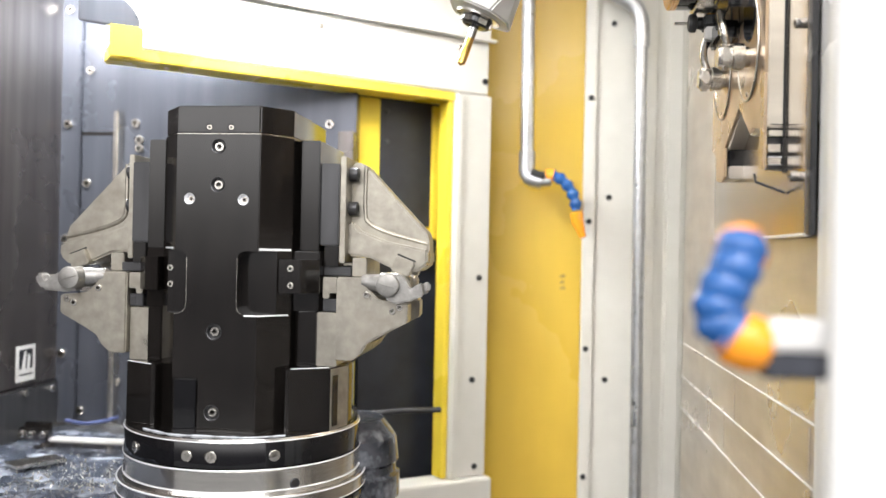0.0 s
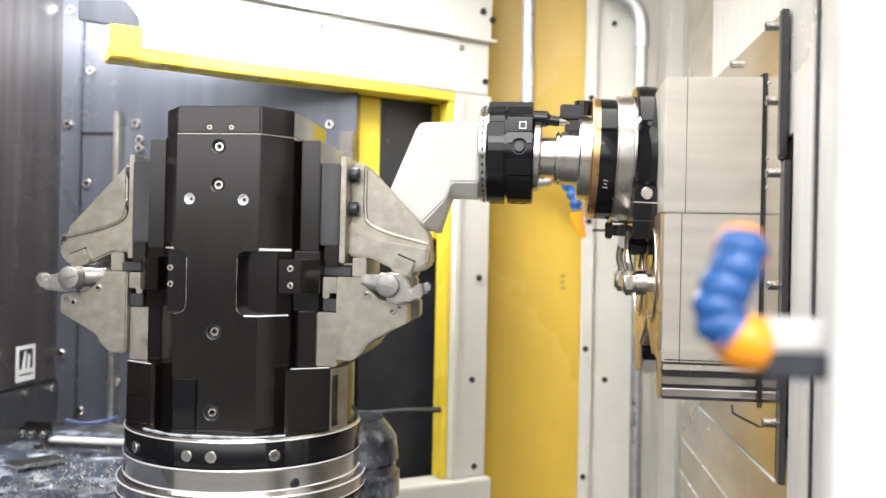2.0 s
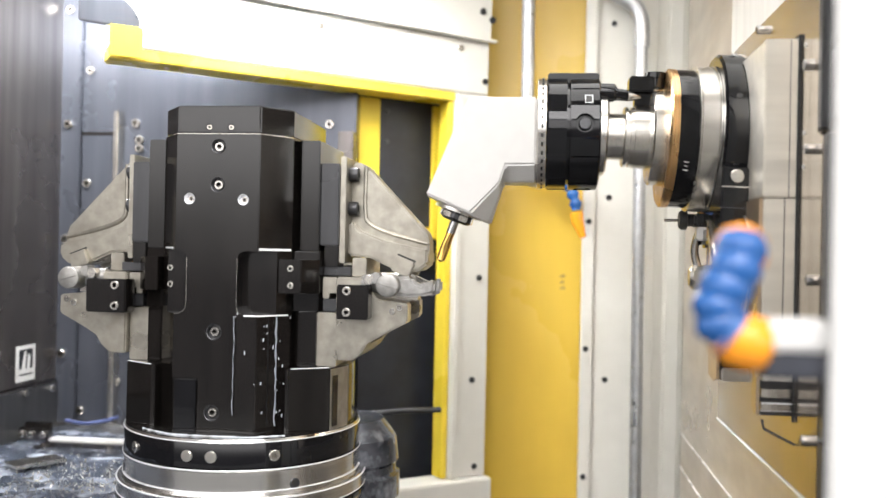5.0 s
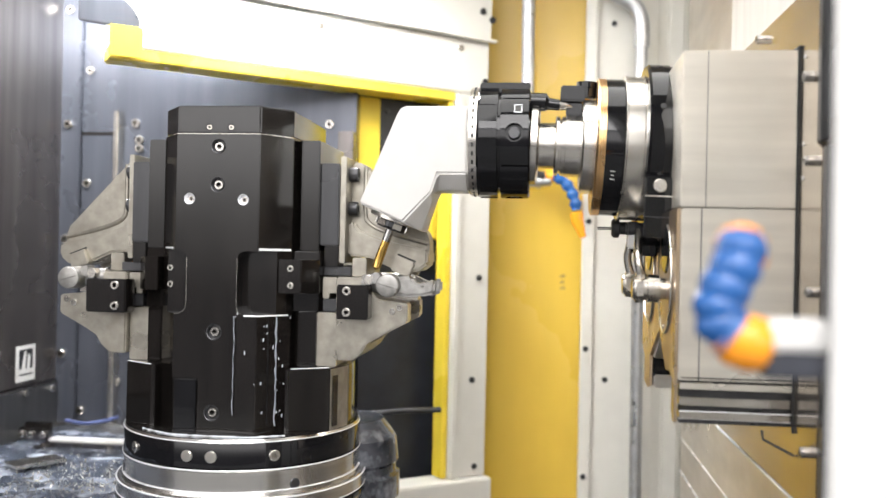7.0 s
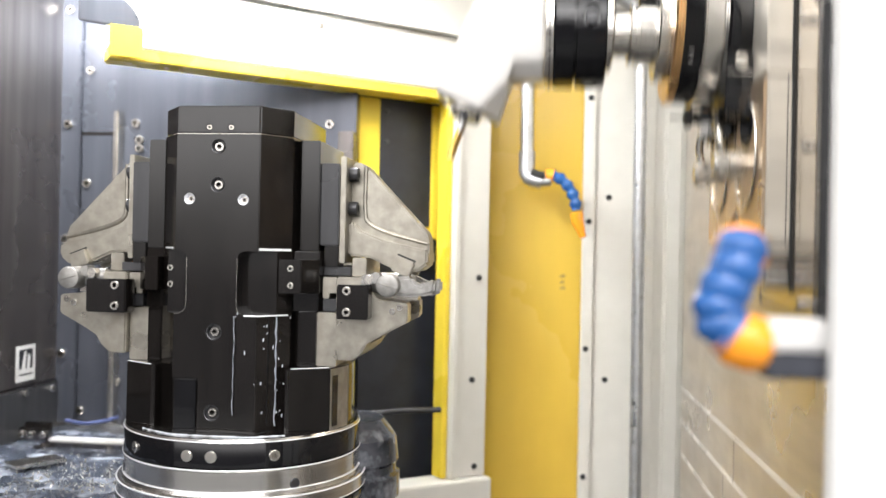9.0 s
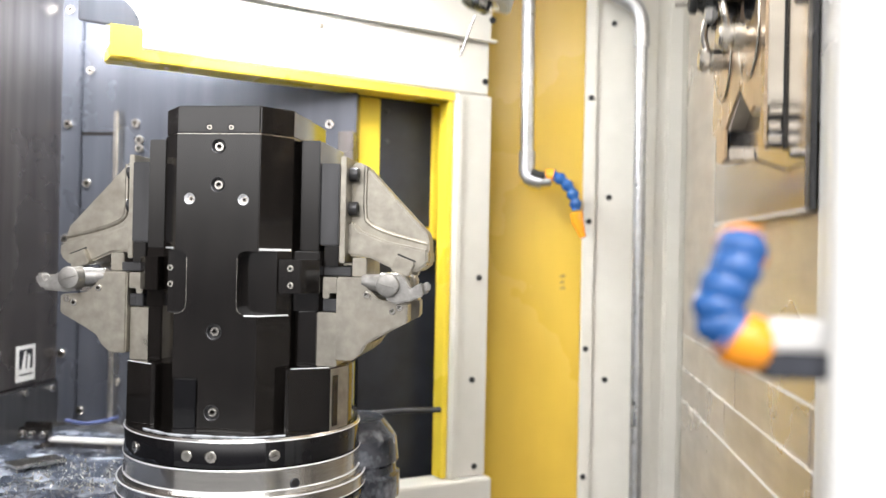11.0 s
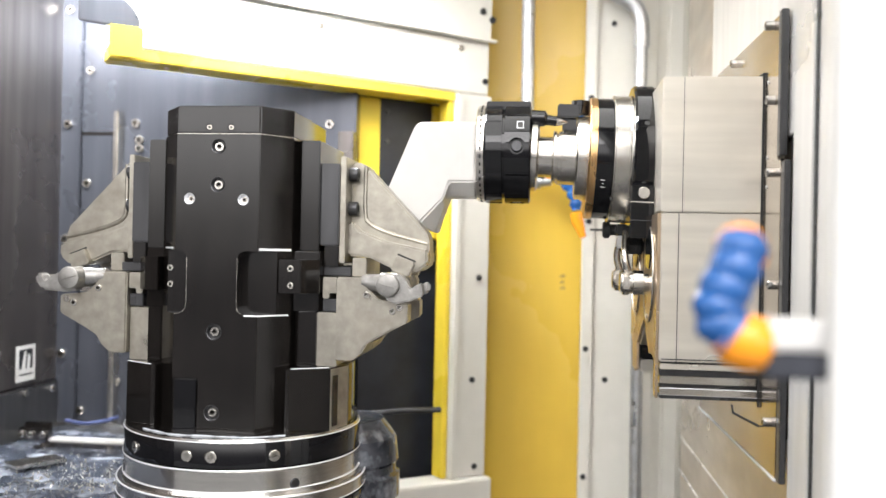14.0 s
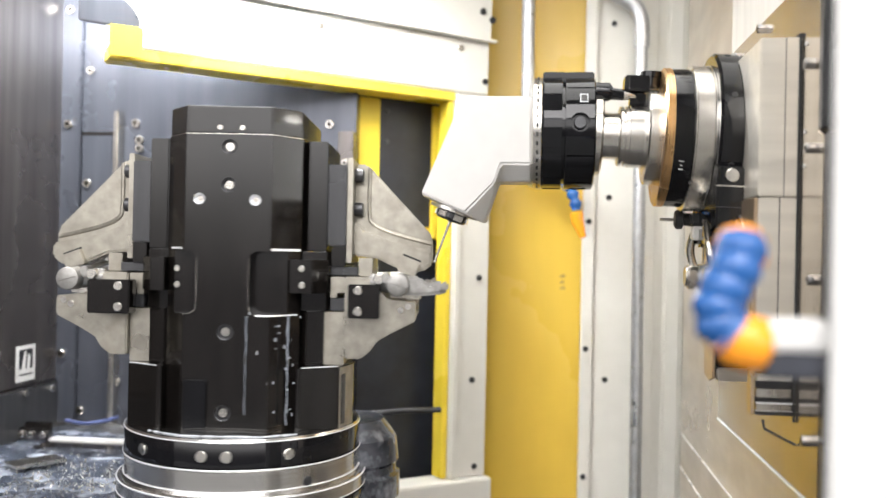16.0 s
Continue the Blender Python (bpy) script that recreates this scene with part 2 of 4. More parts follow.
def build_left_corner():
    wall = part("wall_left", box(-0.60, -0.540, -0.60, 0.50, -0.30, 1.25, 0.002), PANEL_DARK)
    tagged(wall, "dark brown brushed steel side wall", "wall", kind="structure")
    part("panel_strip", box(-0.540, -0.537, -0.60, 0.448, 0.094, 0.097, 0.001), BLACK, wall)
    part("lower_plate", box(-0.540, -0.534, -0.60, 0.440, -0.02, 0.090, 0.001), DARKSTEEL, wall, "dark lower guard plate")
    for y, z in ((0.415, 0.079), (0.327, 0.083)):
        bolt_on(wall, (-0.534, y, z), (1, 0, 0), 0.007)
    stop = thing("stop_block", "black steel stop block bolted to the side wall", "stop block")
    part("block", box(-0.540, -0.478, 0.312, 0.330, -0.006, 0.024, 0.002), BLACK, stop)
    part("back_plate", box(-0.540, -0.486, 0.3305, 0.344, -0.006, 0.030, 0.002), BLACK, stop)
    for x in (-0.528, -0.510, -0.487):
        bolt_on(stop, (x, 0.312, 0.012), (0, -1, 0), 0.0065)
    label = thing("warning_sticker", "small white printed sticker on the dark wall", "sticker")
    part("paper", box(-0.540, -0.5385, 0.307, 0.366, 0.105, 0.171, 0.0), PAPER, label)
    part("dark_field", box(-0.5385, -0.5380, 0.315, 0.358, 0.128, 0.164, 0.0), DARKSTEEL, label)
    part("symbol_bar", prism([(0.322, 0.128), (0.330, 0.160), (0.336, 0.160), (0.334, 0.128)], -0.5380, -0.5377, "x", 0), PAPER, label)
    part("symbol_bar", prism([(0.338, 0.128), (0.342, 0.156), (0.350, 0.150), (0.348, 0.128)], -0.5380, -0.5377, "x", 0), PAPER, label)
    part("text_bar", box(-0.5385, -0.5380, 0.315, 0.358, 0.116, 0.119, 0.0), DARKSTEEL, label)

    back = part("wall_back_left", box(-0.540, 0.052, 0.450, 0.480, -0.30, 1.25, 0.001), PANEL_GREY)
    tagged(back, "dark grey steel sheet wall with bolts", "wall", kind="structure")
    part("edge_flange", box(-0.548, -0.500, 0.440, 0.450, -0.02, 1.2, 0.002), PANEL_GREY, back)
    door = part("access_panel", box(-0.496, -0.433, 0.443, 0.450, 0.012, 0.576, 0.002), PANEL_GREY, back)
    part("panel_rim", box(-0.500, -0.429, 0.445, 0.4505, 0.576, 0.583, 0.001), BLACK, door)
    part("panel_rim", box(-0.433, -0.427, 0.445, 0.4505, 0.008, 0.583, 0.001), BLACK, door)
    part("panel_split", box(-0.497, -0.432, 0.4415, 0.444, 0.285, 0.288, 0.0), BLACK, door)
    part("angle_rail", box(-0.424, -0.414, 0.425, 0.450, 0.010, 0.622, 0.0015), STEEL, back)
    part("end_post", box(0.022, 0.052, 0.425, 0.450, -0.30, 0.585, 0.002), PANEL_DARK, back)
    for x, z in ((-0.524, 0.823), (-0.524, 0.597), (-0.525, 0.371), (-0.528, 0.145)):
        bolt_on(back, (x, 0.440, z), (0, -1, 0), 0.0085)
    for x, z in ((-0.485, 0.705), (-0.389, 0.601), (-0.381, 0.552), (-0.381, 0.568), (-0.418, 0.092), (-0.3, 0.61), (0.0, 0.60)):
        bolt_on(back, (x, 0.450, z), (0, -1, 0), 0.0085)
    for x, z in ((-0.484, 0.481), (-0.489, 0.034), (-0.488, 0.255)):
        bolt_on(back, (x, 0.443, z), (0, -1, 0), 0.0085)
    for k in range(6):
        bolt_on(back, (0.037, 0.425, 0.05 + 0.095 * k), (0, -1, 0), 0.006)

    # wet bed with swarf
    b = bmesh.new()
    nx, ny = 44, 60
    grid = [[b.verts.new((-0.54 + 0.52 * i / nx, -0.30 + 0.75 * j / ny,
                          0.004 * noise.noise((i * 0.35, j * 0.35, 0)) + 0.0025 * noise.noise((i * 0.9, j * 0.9, 3)))) for j in range(ny + 1)] for i in range(nx + 1)]
    for i in range(nx):
        for j in range(ny):
            b.faces.new((grid[i][j], grid[i + 1][j], grid[i + 1][j + 1], grid[i][j + 1]))
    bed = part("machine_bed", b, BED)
    tagged(bed, "wet grey machine bed, puddle reflections painted as pale blotches", "machine bed", kind="structure")
    part("bed_block", box(-0.54, -0.02, -0.30, 0.45, -0.30, -0.008, 0.002), DARKSTEEL, bed)
    part("rear_ledge", box(-0.540, -0.25, 0.425, 0.450, -0.004, 0.012, 0.002), STEEL, bed, "bright wet steel ledge")
    part("rear_ledge", box(-0.476, -0.24, 0.310, 0.336, -0.004, 0.0065, 0.002), PALE, bed, "bright wet steel ledge")
    part("lower_ledge", box(-0.450, -0.20, 0.225, 0.260, -0.004, 0.0045, 0.002), WET, bed, "wet lower ledge with glints painted pale")
    part("ledge_gap", box(-0.476, -0.24, 0.2605, 0.3095, -0.004, 0.0030, 0.001), BLACK, bed)
    plate = thing("steel_strip", "flat bright steel strip lying on the bed", "steel strip", m=pose(-0.395, 0.140, 0.005, 0, 0, 54))
    part("strip", box(-0.040, 0.040, -0.022, 0.022, 0, 0.006, 0.001), STEEL, plate)
    rag = thing("blue_hose_end", "blue plastic hose lying along the rear ledge", "hose")
    part("tube", tube(arc([(-0.50, 0.41, 0.020), (-0.46, 0.408, 0.016), (-0.42, 0.41, 0.022), (-0.395, 0.413, 0.030)]), 0.0035), FADED_BLUE, rag)
    chips = bmesh.new()
    rnd = random.Random(4)
    for _ in range(320):
        x, y = rnd.gauss(-0.30, 0.07), rnd.gauss(0.06, 0.06)
        if math.hypot(x, y) < 0.2 or x < -0.52:
            continue
        a = rnd.random() * 6.28
        s = rnd.uniform(0.002, 0.006)
        m = pose(x, y, 0.004 + rnd.random() * 0.006, rnd.uniform(0, 180), rnd.uniform(0, 180), math.degrees(a))
        bmesh.ops.create_cube(chips, size=1, matrix=m @ Matrix.Diagonal((s, s * 0.35, s * 0.2, 1)))
    tagged(part("swarf", chips, CHIP, smooth=False), "bright metal chips scattered on the wet bed", "swarf", kind="stuff")


def build_end_wall():
    frame_ob = thing("wall_end", "cream painted sheet steel end wall with an opening", "wall", kind="structure", m=WALL)
    part("beam", prism([(0.0, 0.684), (0.727, 0.679), (0.727, 0.790), (0.0, 0.790)], 0, 0.06, "y", 0.003), CREAM, frame_ob)
    part("upper_cover", prism([(0.0, 0.80), (0.727, 0.790), (0.735, 1.25), (0.0, 1.25)], -0.006, 0.05, "y", 0.002), CREAM, frame_ob)
    part("cover_lip", prism([(0.0, 0.796), (0.735, 0.785), (0.735, 0.791), (0.0, 0.802)], -0.016, -0.0062, "y", 0.001), CREAM, frame_ob)
    part("jamb", box(0.650, 0.736, 0.0, 0.05, -0.09, 0.6785, 0.003), CREAM, frame_ob)
    part("jamb_fold", box(0.650, 0.664, -0.008, -0.0003, -0.09, 0.676, 0.002), CREAM, frame_ob)
    part("sill", box(0.30, 0.74, -0.02, 0.05, -0.30, -0.0915, 0.003), CREAM, frame_ob)
    for s, z in ((0.361, 0.768), (0.658, 0.768)):
        bolt_on(frame_ob, (s, 0, z), (0, -1, 0), 0.006, 0.004)
    for s, z in ((0.717, 0.707), (0.712, 0.310), (0.709, -0.07), (0.7, 0.105)):
        bolt_on(frame_ob, (s, 0, z), (0, -1, 0), 0.006, 0.004, RUBBER)
    for s, z in ((0.705, 0.846), (0.728, 0.832)):
        bolt_on(frame_ob, (s, -0.006, z), (0, -1, 0), 0.007, 0.004, RUBBER)

    guard = thing("yellow_door_frame", "bright yellow door frame with a chamfered dark window", "door frame", m=WALL)
    part("head_strip", prism([(0.0, 0.664), (0.650, 0.661), (0.650, 0.6785), (0.0, 0.6835)], 0.001, 0.06, "y", 0.002), YELLOW_BRIGHT, guard)
    part("end_cap", box(-0.004, 0.048, -0.0125, -0.0072, 0.664, 0.716, 0.002), YELLOW_BRIGHT, guard)
    part("side_strip", box(0.637, 0.6495, 0.006, 0.045, -0.09, 0.6605, 0.002), YELLOW_BRIGHT, guard)
    part("door_rail", box(0.470, 0.640, 0.072, 0.082, 0.345, 0.385, 0.002), YELLOW_BRIGHT, guard)
    part("door_stile", prism([(0.455, 0.662), (0.520, 0.662), (0.520, 0.495), (0.606, 0.410), (0.640, 0.410), (0.640, 0.386), (0.470, 0.386), (0.455, 0.40)], 0.072, 0.082, "y", 0.002), YELLOW_BRIGHT, guard)
    part("door_stile", box(0.640, 0.700, 0.072, 0.082, 0.386, 0.66, 0.002), YELLOW_BRIGHT, guard)
    # this pane and the sheet below paint the unlit room as flat black
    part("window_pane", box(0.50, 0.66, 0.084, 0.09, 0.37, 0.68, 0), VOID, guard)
    for z in (0.44, 0.58, 0.64):
        bolt_on(guard, (0.54, 0.084, z), (0, -1, 0), 0.005, 0.003, DARKSTEEL)
    part("unlit_opening_sheet", box(0.42, 0.75, 0.092, 0.11, -0.30, 0.70, 0), VOID, guard)
    lever = thing("wiper_arm", "thin grey steel arm behind the fixture", "arm")
    part("arm", tube([(0.10, 0.30, 0.075), (0.17, 0.33, 0.080), (0.235, 0.36, 0.079)], 0.005), DARKSTEEL, lever)

    lamp = thing("work_light", "long white work light under the enclosure roof", "lamp", m=WALL)
    part("housing", box(0.03, 0.50, -0.16, -0.09, 0.885, 0.93, 0.008), WHITE, lamp)
    part("diffuser", box(0.035, 0.495, -0.155, -0.095, 0.878, 0.8845, 0.002), LIGHT, lamp)
    bracket = thing("lamp_bracket", "grey rounded sheet steel bracket beside the work light", "bracket", m=WALL)
    part("bracket", prism([(-0.05, 0.715), (0.040, 0.712), (0.045, 0.722), (0.042, 0.732), (0.034, 0.745), (0.022, 0.757), (0.004, 0.769), (-0.02, 0.782), (-0.05, 0.784)], -0.0070, -0.0008, "y", 0.002), PANEL_GREY, bracket)

    hub = thing("index_hub", "wet dark cylindrical hub behind the pallet", "hub", m=pose(0.118, 0.10, 0))
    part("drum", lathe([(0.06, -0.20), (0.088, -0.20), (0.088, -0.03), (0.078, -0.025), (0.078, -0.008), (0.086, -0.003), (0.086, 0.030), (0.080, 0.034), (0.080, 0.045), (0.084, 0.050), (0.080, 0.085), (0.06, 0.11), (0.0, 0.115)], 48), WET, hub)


def build_rear_right():
    panel = thing("wall_rear", "yellow enamelled rear wall panel", "wall", kind="structure")
    part("yellow_sheet", box(0.20, 0.50, 0.735, 0.76, -0.35, 1.25, 0.002), YELLOW, panel)
    for k in range(3):
        part("stencil_mark", box(0.450, 0.461 - 0.002 * (k % 2), 0.7340, 0.7349, 0.284 + 0.013 * k, 0.291 + 0.013 * k, 0), STENCIL, panel)
    cream = thing("wall_rear_cream", "cream painted folded sheet wall with bolts", "wall", kind="structure")
    part("flange", box(0.494, 0.520, 0.690, 0.715, -0.35, 1.25, 0.003), CREAM, cream)
    part("sheet", box(0.5205, 0.645, 0.700, 0.72, -0.35, 1.25, 0.003), CREAM, cream)
    part("folded_sheet", prism([(0.645, 0.70), (0.665, 0.685), (0.70, 0.685), (0.715, 0.70), (0.74, 0.69), (0.80, 0.60), (0.80, 0.74), (0.645, 0.74)], -0.35, 1.25, "z", 0.004), CREAM, cream)
    for x, z in ((0.507, 0.695), (0.507, 0.432), (0.505, 0.161), (0.505, -0.11), (0.507, 0.95)):
        bolt_on(cream, (x, 0.690, z), (0, -1, 0), 0.006, 0.004, RUBBER)
    for x, z in ((0.5527, 0.855), (0.549, 0.484), (0.5476, 0.096), (0.547, -0.28)):
        bolt_on(cream, (x, 0.700, z), (0, -1, 0), 0.006, 0.004, RUBBER)
    cover = thing("wall_right", "oily steel sliding cover plates of the side wall", "wall", kind="structure")
    part("cover_plate", box(0.6925, 0.72, -0.52, 0.60, -0.35, 1.25, 0.0008), TAN, cover)
    lips = thing("telescopic_cover", "thin bright lips of the telescopic slide cover", "slide cover")
    for z in (0.0608, 0.1233, 0.1898):
        part("cover_lip", box(0.6890, 0.6922, -0.52, 0.60, z - 0.0008, z + 0.0008, 0.0003), PALE, lips)
    for y, z in ((0.12, 0.155), (-0.235, 0.155), (-0.245, 0.095), (0.19, 0.10)):
        part("joint_strip", box(0.6905, 0.6922, y, y + 0.0016, z - 0.03, z + 0.03, 0.0003), TAN, lips)

    pipe = thing("coolant_pipe", "galvanised coolant pipe hanging before the yellow wall", "pipe")
    part("riser", tube([(0.3675, 0.64, 1.25), (0.3745, 0.64, 0.545)], 0.0135, 20), GALV, pipe)
    part("elbow", tube(arc([(0.3745, 0.64, 0.560), (0.375, 0.64, 0.530), (0.385, 0.638, 0.517), (0.405, 0.635, 0.512)]), 0.0165, 18), GALV, pipe)
    part("coupling", tube([(0.3742, 0.64, 0.575), (0.3745, 0.64, 0.548)], 0.0168, 18), GALV, pipe)
    part("valve", tube([(0.385, 0.622, 0.530), (0.400, 0.620, 0.524), (0.412, 0.62, 0.522)], 0.0075, 10), RUBBER, pipe)
    part("outlet", tube([(0.395, 0.635, 0.511), (0.425, 0.632, 0.514)], 0.012, 16), GALV, pipe)
    hose = thing("coolant_nozzle_hose", "blue segmented coolant hose with orange ends", "coolant hose", "coolant hoses")
    segment_hose(hose, [(0.428, 0.630, 0.523), (0.442, 0.628, 0.519), (0.462, 0.625, 0.500), (0.474, 0.622, 0.475), (0.478, 0.62, 0.452)], 0.0125, 5)
    part("nozzle", tube([(0.478, 0.62, 0.446), (0.481, 0.619, 0.428), (0.489, 0.617, 0.405), (0.492, 0.616, 0.396)], [0.0135, 0.0125, 0.008, 0.007], 16), ORANGE, hose)
    part("collar", tube([(0.415, 0.632, 0.524), (0.432, 0.630, 0.523)], [0.013, 0.0135], 16), ORANGE, hose)
    pipe2 = thing("conduit_pipe", "long galvanised conduit along the cream wall", "pipe")
    part("tube", tube([(0.612, 0.66, -0.35), (0.606, 0.66, 0.835)], 0.0125, 18), GALV, pipe2)
    part("coupling", tube([(0.6065, 0.66, 0.795), (0.606, 0.66, 0.838)], 0.0165, 18), GALV, pipe2)
    part("elbow", tube(arc([(0.606, 0.66, 0.82), (0.605, 0.66, 0.852), (0.594, 0.66, 0.878), (0.57, 0.66, 0.895), (0.53, 0.66, 0.92)]), 0.0155, 16), GALV, pipe2)
    return lips


def segment_hose(parent, pts, r, n, slim=1.0):
    line = [Vector(p) for p in arc(pts, 12)]
    step = (len(line) - 1) / n
    for k in range(n):
        a, b = line[int(k * step)], line[int((k + 1) * step)]
        d = (b - a)
        L = d.length
        prof = [(r * 0.62, -0.1 * L), (r * (1 - 0.20 * slim), 0.0), (r * 0.98, 0.18 * L), (r * 1.04, 0.36 * L), (r * 0.98, 0.55 * L), (r * (1 - 0.22 * slim), 0.72 * L), (r * (1 - 0.26 * slim), 0.86 * L), (r * (1 - 0.20 * slim), L), (r * 0.6, 1.05 * L)]
        if slim < 0.5:
            prof = [(r * 0.80, -0.30 * L), (r * 0.90, 0.0), (r * 0.98, 0.22 * L), (r * 1.02, 0.5 * L), (r * 0.98, 0.78 * L), (r * 0.90, L), (r * 0.80, 1.30 * L)]
        part("segment", lathe(prof, 24, Matrix.Translation(a) @ d.to_track_quat("Z", "Y").to_matrix().to_4x4()), BLUE, parent)


def build_foreground():
    door = thing("sliding_door", "white painted edge of the open machine door", "door", kind="structure")
    part("door_edge", prism([(0.549, -0.745), (1.0, -0.745), (1.0, -0.69), (0.566, -0.69)], -0.6, 1.25, "z", 0.003), DOOR_WHITE, door)
    hose = thing("coolant_nozzle_hose", "thick blue segmented coolant hose with orange ends beside the door", "coolant hose", "coolant hoses")
    segment_hose(hose, [(0.5105, -0.726, 0.3195), (0.5030, -0.725, 0.3235), (0.4995, -0.725, 0.3305), (0.5008, -0.725, 0.3395), (0.5060, -0.725, 0.3495), (0.5105, -0.724, 0.3600), (0.5120, -0.721, 0.3690)], 0.0134, 6, 0.3)
    part("collar", tube([(0.522, -0.724, 0.3155), (0.517, -0.725, 0.3165), (0.509, -0.726, 0.319), (0.502, -0.727, 0.3235)], [0.0135, 0.0148, 0.0145, 0.0110], 20), ORANGE, hose)
    part("nozzle", tube([(0.5118, -0.721, 0.3605), (0.5128, -0.714, 0.3655), (0.513, -0.704, 0.3675)], [0.0135, 0.0140, 0.0115], 20), ORANGE, hose)
    arm = thing("hose_bracket", "grey rectangular bracket bar holding the hose", "bracket")
    part("bar", box(0.521, 0.5545, -0.735, -0.709, 0.3135, 0.330, 0.003), PALE, arm)
    part("lower_bar", box(0.521, 0.5545, -0.733, -0.711, 0.2995, 0.3132, 0.002), PANEL_GREY, arm, "grey lower bar")


def build_shell():
    deck = part("floor", box(-0.60, 1.0, -0.75, 1.0, -0.40, -0.35, 0), DARKSTEEL)
    tagged(deck, "dark steel floor of the machine enclosure", "floor", kind="structure")
    base = part("machine_base", box(-0.60, 1.0, -0.75, 1.0, -1.0, -0.402, 0.004), CREAM)
    tagged(base, "cream painted base of the machine", "machine base", kind="structure")
    hall = part("hall_floor", box(-5.0, 5.0, -6.0, 4.0, -1.05, -1.001, 0), CONCRETE)
    tagged(hall, "grey sealed concrete floor of the factory hall", "floor", kind="structure")
    roof = part("ceiling", box(-0.60, 1.0, -0.69, 1.0, 1.25, 1.29, 0), CREAM)
    tagged(roof, "cream painted roof of the machine enclosure", "ceiling", kind="structure")
    side = part("wall_outer", box(0.98, 1.02, -0.69, 1.0, -0.35, 1.25, 0), CREAM)
    tagged(side, "cream outer wall of the enclosure", "wall", kind="structure")
    # unseen closing wall, coloured near-black as unlit interior
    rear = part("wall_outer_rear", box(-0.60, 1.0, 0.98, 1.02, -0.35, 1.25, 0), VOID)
    tagged(rear, "dark rear wall of the enclosure", "wall", kind="structure")


# ---------------- rotating pallet, fixture and clamps ----------------
def turned_pair(build):
    for k in (0, 1):
        build(Matrix.Rotation(math.pi * k, 4, "Z"), k)


def build_pallet():
    ring = thing("pallet_ring", "round steel pallet base with a black top band", "pallet")
    part("black_band", lathe([(0.10, 0.088), (0.1575, 0.088), (0.1600, 0.0895), (0.1600, 0.1195), (0.1580, 0.124), (0.1540, 0.1245), (0.152, 0.1215), (0.08, 0.1215)], 96), BLACK_GLOSS, ring)
    part("coolant_pool", lathe([(0.10, 0.1218), (0.1505, 0.1218), (0.1525, 0.1222), (0.1505, 0.1225), (0.10, 0.1225)], 96), FILM, ring, "milky wet film on the pallet top")
    part("polished_edge", lathe([(0.1535, 0.1235), (0.1582, 0.1245), (0.1606, 0.1205), (0.1598, 0.1200), (0.1575, 0.1225), (0.1535, 0.1230)], 96), STEEL_RING, ring)
    part("steel_body", lathe([(0.10, 0.060), (0.1595, 0.060), (0.1595, 0.084), (0.1608, 0.0855), (0.1608, 0.0878), (0.10, 0.0878)], 96), STEEL_RING, ring)
    part("steel_flange", lathe([(0.10, -0.10), (0.1660, -0.10), (0.1660, 0.035), (0.1690, 0.037), (0.1690, 0.0520), (0.1665, 0.0545), (0.1615, 0.0545), (0.1600, 0.0595), (0.10, 0.0595)], 96), STEEL_RING, ring)
    # thin pale rings draw the glints along the turned edges
    for rad, z, w in ((0.1604, 0.1212, 0.0007), (0.1612, 0.0868, 0.0009), (0.1694, 0.0528, 0.0008), (0.1694, 0.0365, 0.0006), (0.1612, 0.0600, 0.0006)):
        part("bright_edge", lathe([(rad - 0.002, z - w), (rad, z - w), (rad + 0.0004, z), (rad, z + w), (rad - 0.002, z + w)], 96), BRIGHT, ring)
    part("gap_ring", lathe([(0.155, 0.0280), (0.1695, 0.0280), (0.1695, 0.0335), (0.155, 0.0335)], 96), BLACK_GLOSS, ring)
    for k in (0, 180):
        for a in (-39, -6.5, 4.5, 32):
            q = radians(a - 90 + k)
            n = (math.cos(q), math.sin(q), 0)
            part("screw", socket_screw(0.0072, 0.003, Matrix.Translation((0.1596 * n[0], 0.1596 * n[1], 0.104)) @ Vector(n).to_track_quat("Z", "Y").to_matrix().to_4x4()), STEEL, ring)
        for a in (42, -60):
            q = radians(a - 90 + k)
            n = (math.cos(q), math.sin(q), 0)
            part("screw", socket_screw(0.0068, 0.002, Matrix.Translation((0.1585 * n[0], 0.1585 * n[1], 0.066)) @ Vector(n).to_track_quat("Z", "Y").to_matrix().to_4x4()), DARKSTEEL, ring)
    return ring


def octagon(a, b, ca, cb):
    return [(-a + ca, -b), (a - ca, -b), (a, -b + cb), (a, b - cb), (a - ca, b), (-a + ca, b), (-a, b - cb), (-a, -b + cb)]


